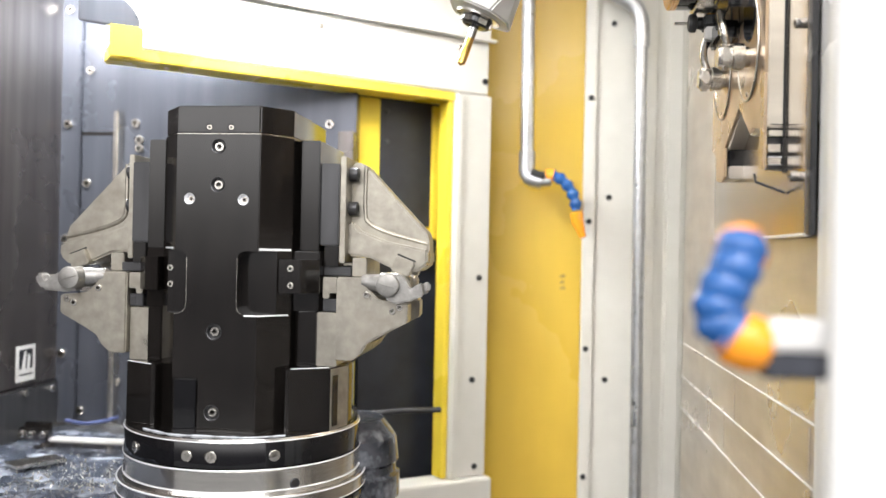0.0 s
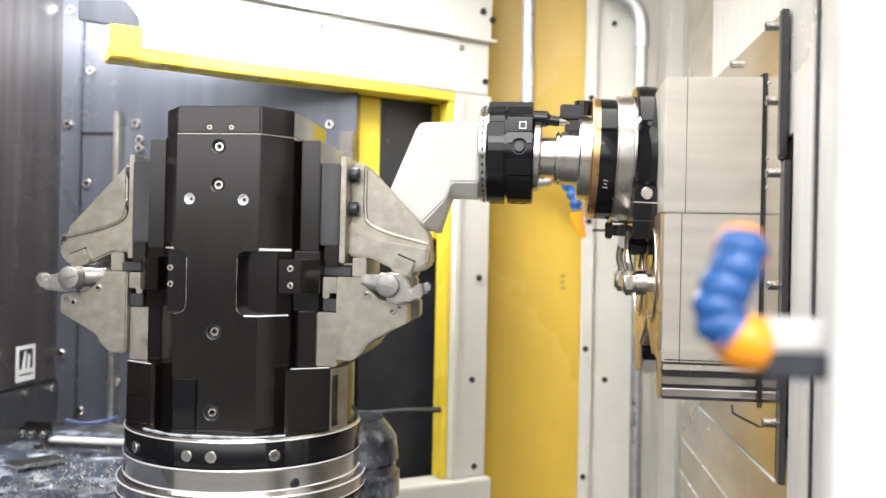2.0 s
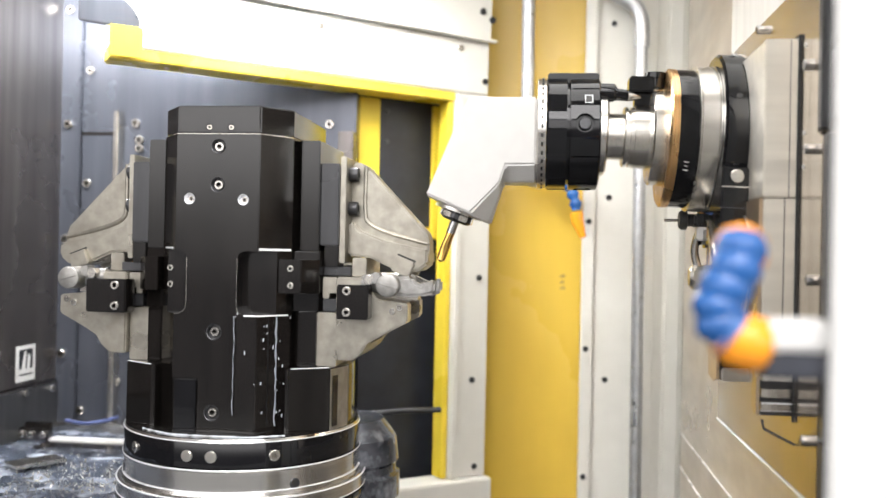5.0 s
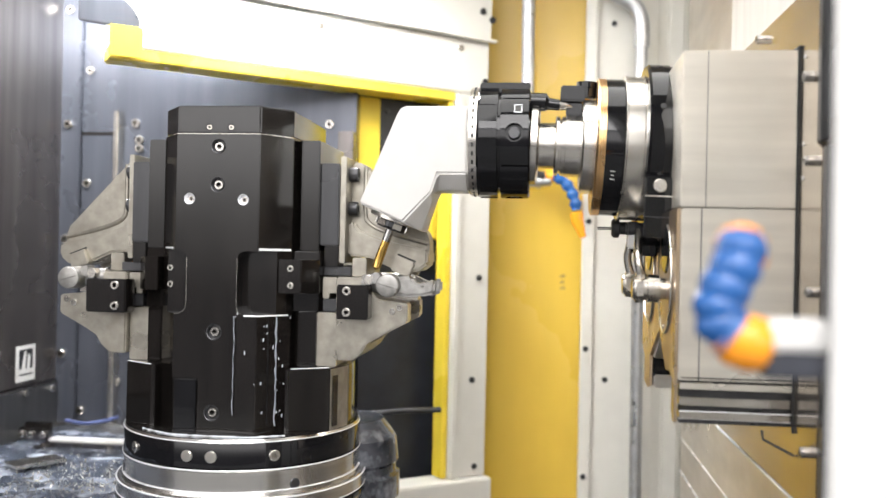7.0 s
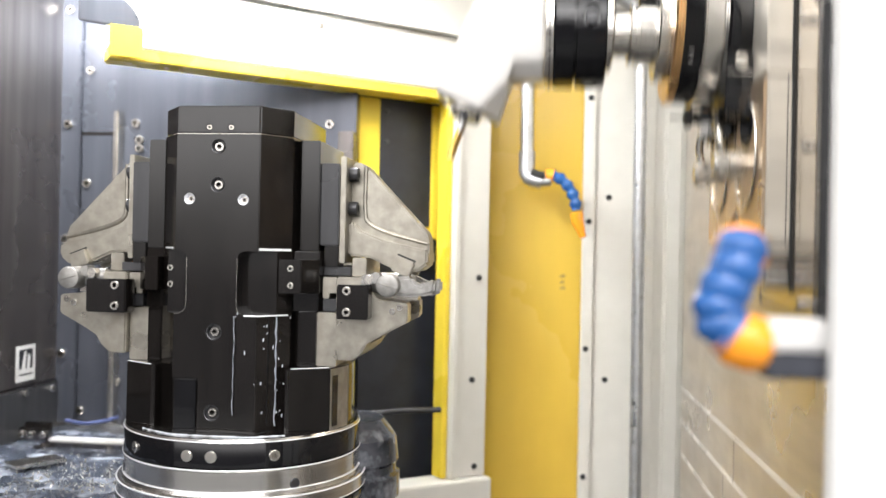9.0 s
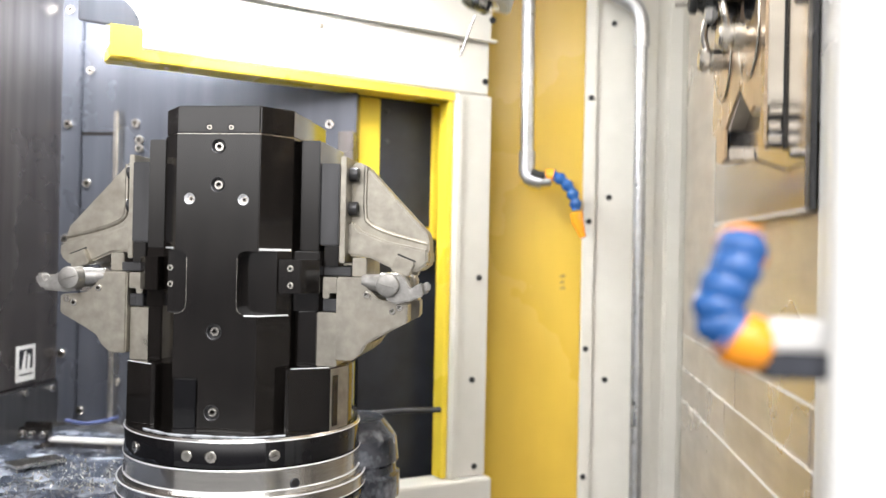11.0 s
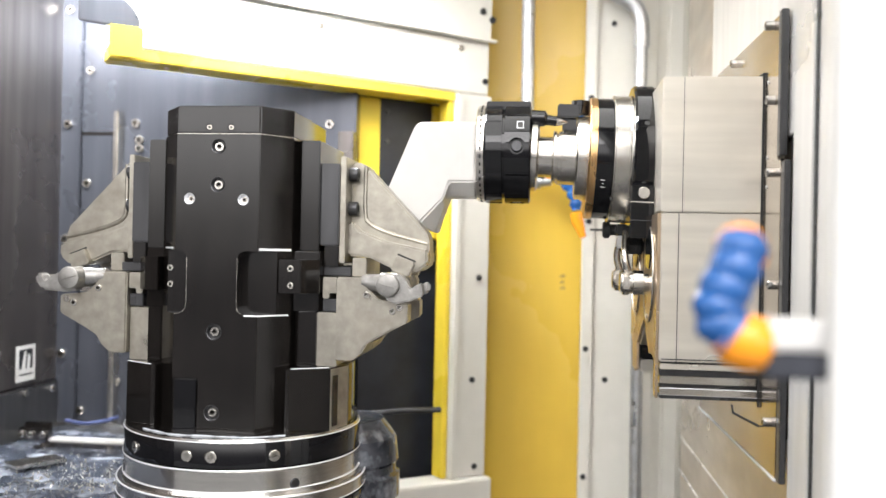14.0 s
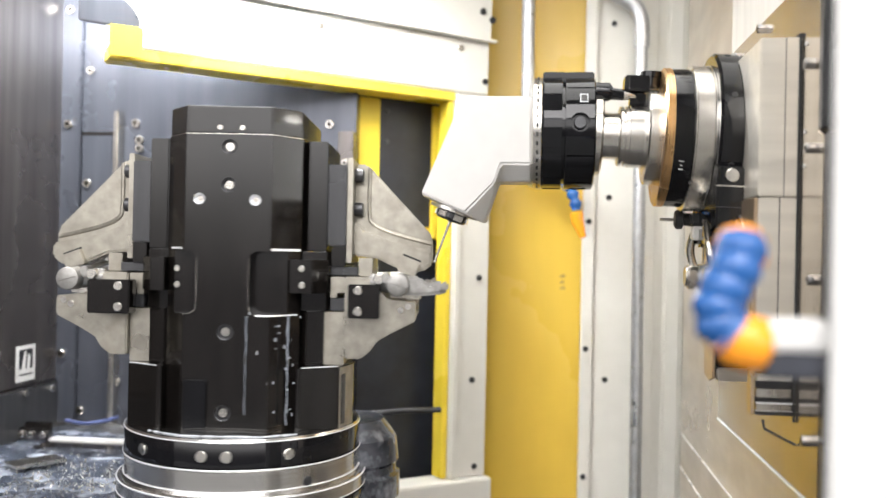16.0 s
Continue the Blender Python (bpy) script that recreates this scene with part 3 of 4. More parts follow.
def build_fixture():
    f = thing("tombstone_fixture", "tall black steel tombstone fixture with clamps on both sides", "fixture")
    cap = prism(octagon(0.086, 0.1225, 0.032, 0.038), 0.5046, 0.540, "z", 0.0018)
    holes = None
    for k in (0, 1):
        for x, z in ((-0.013, 0.5125), (0.0155, 0.5125)):
            holes = lathe([(0.0045, -0.004), (0.0045, 0.01)], 20, Matrix.Rotation(math.pi * k, 4, "Z") @ Matrix.Translation((x, -0.1225, z)) @ Matrix.Rotation(math.pi / 2, 4, "X"), holes)
    part("cap", carve(cap, holes), BLACK, f)
    # proud steel line draws the glint along the cap's joint
    part("parting_line_glint", prism(octagon(0.0869, 0.1239, 0.032, 0.038), 0.5036, 0.5044, "z", 0.0002), STEEL, f)
    core = prism(octagon(0.0865, 0.1235, 0.032, 0.038), 0.1222, 0.5038, "z", 0.0008)
    pockets = None
    for k in (0, 1):
        for x0, x1 in ((0.0273, 0.125), (-0.125, -0.039)):
            q = prism(rounded(x0, x1, 0.2755, 0.356, 0.011), -0.15, -0.102, "y", 0)
            q.transform(Matrix.Rotation(math.pi * k, 4, "Z"))
            pockets = merge(pockets, q)
        # round-topped guide slot low on the face
        q = prism(rounded(-0.0558, -0.0205, 0.110, 0.1945, 0.004), -0.15, -0.1185, "y", 0)
        q.transform(Matrix.Rotation(math.pi * k, 4, "Z"))
        pockets = merge(pockets, q)
    core = bevel(carve(core, pockets), 0.0011, 2, 40)
    holes = None
    for k in (0, 1):
        for x, z, rad in ((0.0, 0.488, 0.0092), (0.0, 0.4395, 0.0092), (-0.0369, 0.4215, 0.0066), (0.0336, 0.421, 0.0066), (-0.001, 0.2533, 0.0098), (-0.002, 0.1506, 0.0098)):
            holes = lathe([(rad, -0.007), (rad, 0.01)], 28, Matrix.Rotation(math.pi * k, 4, "Z") @ Matrix.Translation((x, -0.1235, z)) @ Matrix.Rotation(math.pi / 2, 4, "X"), holes)
    part("column", carve(core, holes), BLACK, f)

    def side(m, k):
        def p(name, bm, mat, label=""):
            bm.transform(m)
            return part(name, bm, mat, f, label)
        p("side_block", prism([(0.0868, -0.058), (0.0935, -0.068), (0.1175, -0.068), (0.1175, 0.068), (0.0935, 0.068), (0.0868, 0.058)], 0.3575, 0.5035, "z", 0.0012), BLACK)
        p("lower_block", prism([(0.0868, -0.104), (0.091, -0.1045), (0.1385, -0.076), (0.152, -0.035), (0.152, 0.035), (0.1385, 0.076), (0.091, 0.1045), (0.0868, 0.104)], 0.1222, 0.206, "z", 0.0012), BLACK)
        p("lower_block", prism([(0.0868, -0.066), (0.094, -0.072), (0.1155, -0.066), (0.1155, 0.066), (0.094, 0.072), (0.0868, 0.066)], 0.2064, 0.2785, "z", 0.001), BLACK)
        p("pocket_block", prism([(0.076, -0.1015), (0.076, -0.106), (0.104, -0.102), (0.122, -0.078), (0.122, 0.078), (0.104, 0.102), (0.085, 0.106), (0.085, 0.1015), (0.0885, 0.09), (0.0885, -0.09)], 0.303, 0.3465, "z", 0.0009), BLACK)
        p("filler_block", prism([(0.0870, -0.074), (0.118, -0.066), (0.1232, -0.056), (0.1232, 0.056), (0.118, 0.066), (0.0870, 0.074)], 0.2788, 0.3572, "z", 0.0008), BLACK)
        p("pad_foot", box(0.1236, 0.1422, -0.060, 0.060, 0.3380, 0.3652, 0.0008), BLACK)
        p("pad", prism([(0.1178, -0.063), (0.1425, -0.063), (0.1425, 0.063), (0.1178, 0.063)], 0.3655, 0.474, "z", 0.0015), DARKSTEEL)
        p("clamp_plate", box(0.1428, 0.1503, -0.058, 0.058, 0.343, 0.484, 0.001), NICKEL, "grey steel clamp mounting plate")
        # the clamp arm: a ribbed wedge that reaches out over the work
        arm_poly = [(0.1505, 0.479), (0.166, 0.479), (0.2545, 0.386), (0.2585, 0.374), (0.2590, 0.343), (0.248, 0.3345), (0.236, 0.331), (0.207, 0.338), (0.180, 0.350), (0.1505, 0.352)]
        a = p("clamp_arm", prism(arm_poly, -0.024, 0.024, "y", 0.003), NICKEL, "grey wedge-shaped clamp arm")
        jaw = [(0.1505, 0.398), (0.158, 0.398), (0.164, 0.388), (0.20, 0.374), (0.2580, 0.362), (0.2588, 0.344), (0.248, 0.3350), (0.236, 0.3315), (0.207, 0.3385), (0.180, 0.3505), (0.1505, 0.3525)]
        q = prism(jaw, -0.040, 0.040, "y", 0.003)
        q.transform(m)
        part("jaw", q, NICKEL, a)
        for s in (-1, 1):
            q = tube(arc([(0.170, s * 0.0235, 0.474), (0.170, s * 0.0235, 0.415), (0.176, s * 0.0235, 0.397), (0.205, s * 0.0235, 0.384), (0.2565, s * 0.0235, 0.371)], 5), 0.003, 8)
            q.transform(m)
            part("rib", q, NICKEL, a)
            seat = Matrix.Translation((0.2265, s * 0.040, 0.3405)) @ Matrix.Rotation(radians(21), 4, "Y")
            q = box(-0.013, 0.013, -0.009, 0.009, -0.0112, 0.0100, 0.0015)
            q.transform(m @ seat)
            part("jaw_insert", q, NICKEL, a, "square steel jaw insert")
            q = box(-0.0132, 0.0132, -0.0012, 0.0012, 0.0104, 0.0128, 0.0004)
            q.transform(m @ seat)
            part("insert_gap", q, RUBBER, a)
            for z in (0.462, 0.416):
                q = socket_screw(0.0095, 0.012, Matrix.Translation((0.1505, s * 0.0345, z)) @ ALONG_X)
                q.transform(m)
                part("screw", q, DARKSTEEL, f)
        # lower nest
        nest = [(0.1435, 0.3250), (0.181, 0.3250), (0.1885, 0.3075), (0.200, 0.2965), (0.238, 0.2925), (0.238, 0.2675), (0.206, 0.2510), (0.186, 0.2390), (0.178, 0.2260), (0.166, 0.2160), (0.1435, 0.2160)]
        n = p("work_nest", carve(prism(nest, -0.072, 0.072, "y", 0.002), box(0.178, 0.30, -0.040, 0.040, 0.236, 0.293, 0)), NICKEL, "stained grey steel nest under the workpiece")
        for y in (-0.028, 0.028):
            q = socket_screw(0.0085, 0.006, Matrix.Translation((0.178, y, 0.258)) @ ALONG_X)
            q.transform(m)
            part("screw", q, DARKSTEEL, n)
        q = box(0.200, 0.243, -0.012, 0.012, 0.2935, 0.300, 0.001)
        q.transform(m)
        part("locator", q, STEEL, n)
        for s in (-1, 1):
            for x, z in ((0.218, 0.282), (0.2275, 0.287), (0.1835, 0.3025)):
                q = socket_screw(0.0045, 0.002, Matrix.Translation((x, s * 0.072, z)) @ (ALONG_Y if s > 0 else ALONG_Y @ Matrix.Rotation(math.pi, 4, "X")))
                q.transform(m)
                part("pin", q, STEEL, n)
        p("rest_plate", box(0.1180, 0.1590, -0.056, 0.056, 0.3262, 0.3378, 0.001), DARKSTEEL)
        p("spacer_block", box(0.1594, 0.1780, -0.050, 0.050, 0.3256, 0.3500, 0.001), NICKEL, "stained tan spacer block")
        step = [(0.1240, 0.3242), (0.1432, 0.3242), (0.1432, 0.3030), (0.1330, 0.3030), (0.1330, 0.2960), (0.1240, 0.2960)]
        p("step_block", prism(step, -0.067, 0.067, "y", 0.001), NICKEL, "pale stepped locating block")
        p("step_base", box(0.1240, 0.1432, -0.064, 0.064, 0.2790, 0.2955, 0.001), DARKSTEEL)
        p("bracket_foot", box(0.1158, 0.143, -0.062, 0.062, 0.2065, 0.2775, 0.001), NICKEL)
        # nickel sheet added where the block's own side mirrors the yellow wall
        p("side_reflection_sheet", prism([(0.1393, -0.0765), (0.1526, -0.036), (0.1536, -0.0363), (0.1403, -0.0768)], 0.125, 0.205, "z", 0.0003), NICKEL, "nickel sheet added for the reflection on the block's side")
        p("slot", prism([(0.1417, -0.0738), (0.1455, -0.0620), (0.1461, -0.0622), (0.1423, -0.0740)], 0.130, 0.196, "z", 0), BLACK)

    turned_pair(side)

    def face(m, k):
        def sc(x, z, r, h, y, mat=DARKSTEEL):
            q = socket_screw(r, h, Matrix.Translation((x, y, z)) @ Matrix.Rotation(math.pi / 2, 4, "X"))
            q.transform(m)
            part("screw", q, mat, f)
        key = prism(rounded(-0.0525, -0.0240, 0.1235, 0.1915, 0.002), -0.1222, -0.1183, "y", 0.0008)
        key.transform(m)
        part("guide_key", key, BLACK_GLOSS, f, "dark grey guide key in its slot")
        for x, z in ((0.0, 0.488), (0.0, 0.4395), (-0.001, 0.2533), (-0.002, 0.1506)):
            sc(x, z, 0.0062, 0.0042, -0.1168, STEEL)
        for x, z in ((-0.0369, 0.4215), (0.0336, 0.421)):
            sc(x, z, 0.0040, 0.002, -0.1168, STEEL)
        for x, z in ((-0.013, 0.5125), (0.0155, 0.5125)):
            sc(x, z, 0.0036, 0.0035, -0.1188, STEEL)
        for x, z in ((0.0908, 0.3349), (0.0913, 0.3134)):
            sc(x, z, 0.0042, 0.0014, -0.1040, STEEL)
        for x, z in ((-0.0695, 0.3327), (-0.069, 0.3115)):
            sc(x, z, 0.0042, 0.0014, -0.1022, STEEL)

        def add(name, bm, mat):
            bm.transform(m)
            part(name, bm, mat, f)
        for x, z, rad in ((0.0, 0.488, 0.0092), (0.0, 0.4395, 0.0092), (-0.0369, 0.4215, 0.0066), (0.0336, 0.421, 0.0066), (-0.001, 0.2533, 0.0098), (-0.002, 0.1506, 0.0098)):
            add("counterbore", lathe([(0.0, -0.0066), (rad - 0.0004, -0.0066), (rad - 0.0001, -0.0062), (rad - 0.0001, -0.0004), (rad + 0.0005, 0.0002), (rad - 0.0006, -0.0004), (rad - 0.0007, -0.0058), (0.0, -0.0060)], 28,
                                     Matrix.Translation((x, -0.1235, z)) @ Matrix.Rotation(math.pi / 2, 4, "X")), BRIGHT if rad < 0.007 else DARKSTEEL)
        # thin steel tubes draw the highlight round the pocket rims
        edge = arc([(0.0273, -0.1236, 0.347), (0.0273, -0.1236, 0.29), (0.0305, -0.1236, 0.279), (0.039, -0.1236, 0.2752), (0.0545, -0.1236, 0.2752)], 5)
        add("pocket_edge_glint", tube(edge, 0.0003, 6), STEEL)
        edge = arc([(-0.039, -0.1236, 0.347), (-0.039, -0.1236, 0.29), (-0.0425, -0.1236, 0.279), (-0.051, -0.1236, 0.2752), (-0.0545, -0.1236, 0.2752)], 5)
        add("pocket_edge_glint", tube(edge, 0.0004, 6), STEEL)
        # pale strips put the ledges' white glints into the shape
        for (xa, ya), (xb, yb), za, zb in (((0.0555, -0.1228), (0.0860, -0.0866), 0.3570, 0.3600), ((-0.0600, -0.1176), (-0.0790, -0.0950), 0.3575, 0.3598), ((0.0375, -0.1241), (0.0545, -0.1241), 0.2738, 0.2754), ((0.0545, -0.1241), (0.084, -0.0890), 0.2736, 0.2754)):
            n = Vector((yb - ya, xa - xb, 0)).normalized() * (1 if xa > 0 else -1)
            a, b2 = Vector((xa, ya, 0)), Vector((xb, yb, 0))
            q = bmesh.new()
            lo = [q.verts.new((v.x, v.y, z)) for v, z in ((a + n * 0.0009, za), (b2 + n * 0.0009, za), (b2 - n * 0.001, za), (a - n * 0.001, za))]
            hi = [q.verts.new((v.x, v.y, z)) for v, z in ((a + n * 0.0003, zb), (b2 + n * 0.0003, zb), (b2 - n * 0.001, zb), (a - n * 0.001, zb))]
            q.faces.new(lo), q.faces.new(hi)
            for i in range(4):
                q.faces.new((lo[i], lo[(i + 1) % 4], hi[(i + 1) % 4], hi[i]))
            add("ledge_glint_strip", q, BRIGHT)
        add("ledge_glint_strip", prism([(0.094, -0.1030), (0.1375, -0.0770), (0.1365, -0.0750), (0.093, -0.1010)], 0.2061, 0.2074, "z", 0.0004), BRIGHT)
        add("ledge_glint_strip", prism([(-0.094, -0.1030), (-0.1375, -0.0770), (-0.1365, -0.0750), (-0.093, -0.1010)], 0.2061, 0.2074, "z", 0.0004), BRIGHT)
        rnd = random.Random(21 + k)
        pts = [(-0.10, -0.105), (-0.075, -0.119), (-0.05, -0.1315), (-0.02, -0.1325), (0.02, -0.1325), (0.05, -0.131), (0.072, -0.119), (0.09, -0.109)]
        line = arc([(x, y, 0.1222) for x, y in pts], 6)
        add("coolant_film", tube(line, [rnd.uniform(0.0016, 0.0028) for _ in line], 7), FILM)

    turned_pair(face)
    # stop blocks stand on the far face only
    for x0, x1, xs in ((0.1315, 0.186, 0.146), (-0.1915, -0.1505, -0.1635)):
        b = part("stop_block", box(x0, x1, 0.0725, 0.100, 0.272, 0.316, 0.0015), BLACK, f, "small black stop block with two screws")
        for z in (0.281, 0.308):
            part("screw", socket_screw(0.0058, 0.002, Matrix.Translation((xs, 0.100, z)) @ ALONG_Y), STEEL, b)
    # dried and running coolant on the far face
    rnd = random.Random(7)
    for x, y, z0, z1, w in ((-0.076, 0.1115, 0.274, 0.135, 0.0013), (-0.026, 0.1270, 0.274, 0.150, 0.0007)):
        pts = [(x + rnd.uniform(-0.001, 0.001), y, z0 + (z1 - z0) * i / 14) for i in range(15)]
        part("coolant_streak", tube(pts, [w * rnd.uniform(0.4, 1.2) for _ in pts], 6), MILK, f)
    for _ in range(26):
        x, z = (rnd.uniform(-0.09, -0.02), rnd.uniform(0.14, 0.28)) if rnd.random() < 0.5 else (rnd.gauss(-0.074, 0.006), rnd.uniform(0.15, 0.27))
        y = 0.1268 if x > -0.055 else 0.1268 - (-0.055 - x) * 1.1
        part("coolant_drop", tube([(x, y, z), (x + 0.0004, y, z - rnd.uniform(0.001, 0.005))], [0.0005, rnd.uniform(0.0006, 0.0010)], 6), FILM, f)
    return f


FORKS = {
    "short": [(0.2145, 0.3305), (0.2285, 0.3300), (0.2355, 0.3250), (0.2435, 0.3115), (0.2475, 0.3130), (0.2506, 0.3185), (0.2580, 0.3195), (0.2590, 0.3030), (0.2438, 0.2966), (0.2244, 0.2925), (0.2100, 0.2985)],
    "flat": [(0.2145, 0.3305), (0.2334, 0.3225), (0.2507, 0.3145), (0.2549, 0.3215), (0.2669, 0.3207), (0.2655, 0.3110), (0.2570, 0.2985), (0.2248, 0.2965), (0.2050, 0.2990)],
    "long": [(0.2200, 0.3270), (0.2431, 0.3279), (0.2490, 0.3205), (0.2570, 0.3180), (0.2640, 0.3212), (0.2745, 0.3222), (0.2735, 0.3075), (0.2631, 0.3032), (0.2412, 0.3014), (0.2200, 0.3030)],
}


def build_workpiece(m, fork):
    """A cast lever: a stub shaft with a parting seam, a web and a two-pronged fork."""
    w = thing("cast_lever", "rough cast aluminium lever workpiece held in the clamp", "workpiece", "cast levers")

    def add(name, bm, mat=CAST, label=""):
        bm.transform(m)
        return part(name, bm, mat, w, label)
    add("shaft", lathe([(0.0, -0.038), (0.0125, -0.038), (0.0142, -0.0372), (0.0150, -0.0350), (0.0153, -0.008), (0.012, -0.004), (0.012, 0.03), (0.0, 0.03)], 32, Matrix.Translation((0.2145, -0.057, 0.3160)) @ ALONG_Y))
    add("parting_seam", tube([(0.2022, -0.0951, 0.3190), (0.2145, -0.0954, 0.3158), (0.2266, -0.0951, 0.3118)], 0.0006, 6))
    if fork:
        poly = FORKS[fork]
        add("fork", prism(poly, -0.087 if fork != "long" else -0.080, -0.064, "y", 0.0038))
        tip = max(x for x, z in poly)
        if fork != "flat":
            add("prong", prism([(tip - 0.016, 0.3040), (tip - 0.010, 0.3130), (tip - 0.003, 0.3200), (tip + 0.0065, 0.3208), (tip + 0.0062, 0.3075), (tip - 0.006, 0.3025)], -0.0635, -0.050, "y", 0.003))
    add("web", tube(arc([(0.2145, -0.066, 0.316), (0.197, -0.064, 0.317), (0.176, -0.062, 0.319)], 5), [0.0135] * 5 + [0.0128, 0.012, 0.0115, 0.011, 0.0105, 0.010], 12))
    if fork not in ("short", "flat"):
        add("hex_end", lathe([(0.0, -0.007), (0.0065, -0.007), (0.0075, -0.006), (0.0075, 0.006), (0.0, 0.006)], 6, Matrix.Translation((0.1885, -0.076, 0.3225)) @ ALONG_Y), STEEL)
        add("lug", prism([(0.1905, 0.3175), (0.1925, 0.3320), (0.2020, 0.3325), (0.2065, 0.3180)], -0.084, -0.062, "y", 0.002))
    return w


# ---------------- spindle unit ----------------
AX, AY, AZ = 0.0, 0.075, 0.513      # the spindle's line at the reference station


def turn_x(profile, seg=64):
    return lathe(profile, seg, Matrix.Translation((0, AY, AZ)) @ ALONG_X)


def build_spindle():
    s = thing("spindle_unit", "milling spindle ram with steel rings and a boxed housing", "spindle")
    part("nose", turn_x([(0.0, 0.396), (0.046, 0.396), (0.050, 0.3985), (0.050, 0.4060), (0.046, 0.4085), (0.0290, 0.4090), (0.0290, 0.4275), (0.0365, 0.4285), (0.0375, 0.4300), (0.0375, 0.4330), (0.0345, 0.4335), (0.0345, 0.4360), (0.0375, 0.4365),
                         (0.0375, 0.4410), (0.0385, 0.4415), (0.0385, 0.4600), (0.0570, 0.4610), (0.0590, 0.4630), (0.0590, 0.4765), (0.0, 0.4765)]), STEEL, s, "stepped bright steel nose")
    part("bronze_ring", turn_x([(0.05, 0.4765), (0.083, 0.4765), (0.0858, 0.4785), (0.0858, 0.4800), (0.0848, 0.4803), (0.0848, 0.4812), (0.0858, 0.4815), (0.0858, 0.4838), (0.0848, 0.4841), (0.0848, 0.4850), (0.0858, 0.4853), (0.0858, 0.4870), (0.05, 0.4870)]), BRASS, s)
    part("black_ring", turn_x([(0.05, 0.4873), (0.0853, 0.4873), (0.0853, 0.5083), (0.05, 0.5083)]), BLACK_GLOSS, s)
    part("steel_ring", turn_x([(0.05, 0.5086), (0.0880, 0.5086), (0.0905, 0.5098), (0.0905, 0.5110), (0.0893, 0.5120), (0.0893, 0.5310), (0.0905, 0.5320), (0.0905, 0.5338), (0.05, 0.5338)]), STEEL, s)
    fl = part("black_flange", turn_x([(0.05, 0.5342), (0.1015, 0.5342), (0.1047, 0.5372), (0.1047, 0.5610), (0.1030, 0.5630), (0.1030, 0.5655), (0.05, 0.5655)], 96), BLACK_GLOSS, s)
    part("steel_seat", turn_x([(0.05, 0.5658), (0.1000, 0.5658), (0.1000, 0.5708), (0.05, 0.5708)]), DARKSTEEL, s)
    for a in range(0, 360, 45):
        q = radians(a + 203)
        n = Vector((0, math.cos(q), math.sin(q)))
        part("set_screw", socket_screw(0.0036, 0.001, Matrix.Translation(Vector((0.549, AY, AZ)) + n * 0.1042) @ n.to_track_quat("Z", "Y").to_matrix().to_4x4()), RUBBER, fl)
    for k, (x0, x1) in enumerate(((0.4940, 0.5000), (0.4955, 0.4985), (0.4940, 0.5000))):
        z = -0.036 - 0.0045 * k
        y = -math.sqrt(0.0854 ** 2 - z * z)
        part("engraved_mark", tube([(x0, AY + y, AZ + z), (x1, AY + y, AZ + z - 0.0008)], 0.0006, 6), PAPER, s)
    lug = part("clamp_lug", prism([(AY - 0.1085, AZ - 0.044), (AY - 0.088, AZ - 0.036), (AY - 0.03, AZ - 0.100), (AY - 0.03, AZ - 0.124), (AY - 0.1085, AZ - 0.112)], 0.5325, 0.5625, "x", 0.002), BLACK_GLOSS, s, "black clamp lug under the flange")
    part("lug_joint", box(0.5322, 0.5628, AY - 0.1090, AY - 0.1083, AZ - 0.0660, AZ - 0.0645, 0), STEEL, lug)
    part("lug_joint", box(0.5322, 0.5628, AY - 0.1090, AY - 0.1083, AZ - 0.0895, AZ - 0.0885, 0), DARKSTEEL, lug)
    part("lug_screw", socket_screw(0.0078, 0.004, Matrix.Translation((0.5480, AY - 0.1080, AZ - 0.0535)) @ Matrix.Rotation(math.pi / 2, 4, "X")), STEEL, s)
    part("drive_key", box(0.4320, 0.4625, AY - 0.020, AY + 0.012, AZ + 0.0545, AZ + 0.0740, 0.002), BLACK_GLOSS, s)
    part("drive_key", box(0.4400, 0.4600, AY - 0.012, AY + 0.010, AZ + 0.0375, AZ + 0.0542, 0.0015), BLACK_GLOSS, s)
    part("key_knob", lathe([(0, 0), (0.010, 0), (0.012, 0.002), (0.012, 0.012), (0.0135, 0.013), (0.0135, 0.020), (0, 0.020)], 24, Matrix.Translation((0.4648, AY - 0.004, AZ + 0.0605))), BLACK_GLOSS, s)
    part("torque_pin", tube([(0.385, AY - 0.012, AZ + 0.053), (0.414, AY - 0.012, AZ + 0.053), (0.418, AY - 0.012, AZ + 0.051), (0.432, AY - 0.012, AZ + 0.050)], [0.0115, 0.0115, 0.0075, 0.0070], 18), BLACK_GLOSS, s)
    part("pin_tip", tube([(0.432, AY - 0.012, AZ + 0.050), (0.438, AY - 0.012, AZ + 0.050), (0.447, AY - 0.012, AZ + 0.0485)], [0.0068, 0.0060, 0.0015], 16), STEEL, s)
    # the turned rings sag a little against the head's line
    sag = Matrix.Translation((0.365, AY, AZ - 0.0015)) @ Matrix.Rotation(radians(2.0), 4, "Y") @ Matrix.Translation((-0.365, -AY, -AZ))
    for ob in s.children:
        ob.matrix_basis = sag
    # housing
    hx = 0.5600

    def bored(bm):
        return carve(bm, lathe([(0.1062, 0.54), (0.1062, 0.5735)], 72, sag @ Matrix.Translation((0, AY, AZ)) @ ALONG_X))
    up = part("upper_housing", bored(box(hx, 0.86, AY - 0.170, AY + 0.130, 0.4245, 0.5908, 0.0015)), MILLED, s, "milled steel housing box")
    part("seam", box(hx + 0.0255, hx + 0.0262, AY - 0.1703, AY - 0.169, 0.4245, 0.590, 0), RUBBER, up)
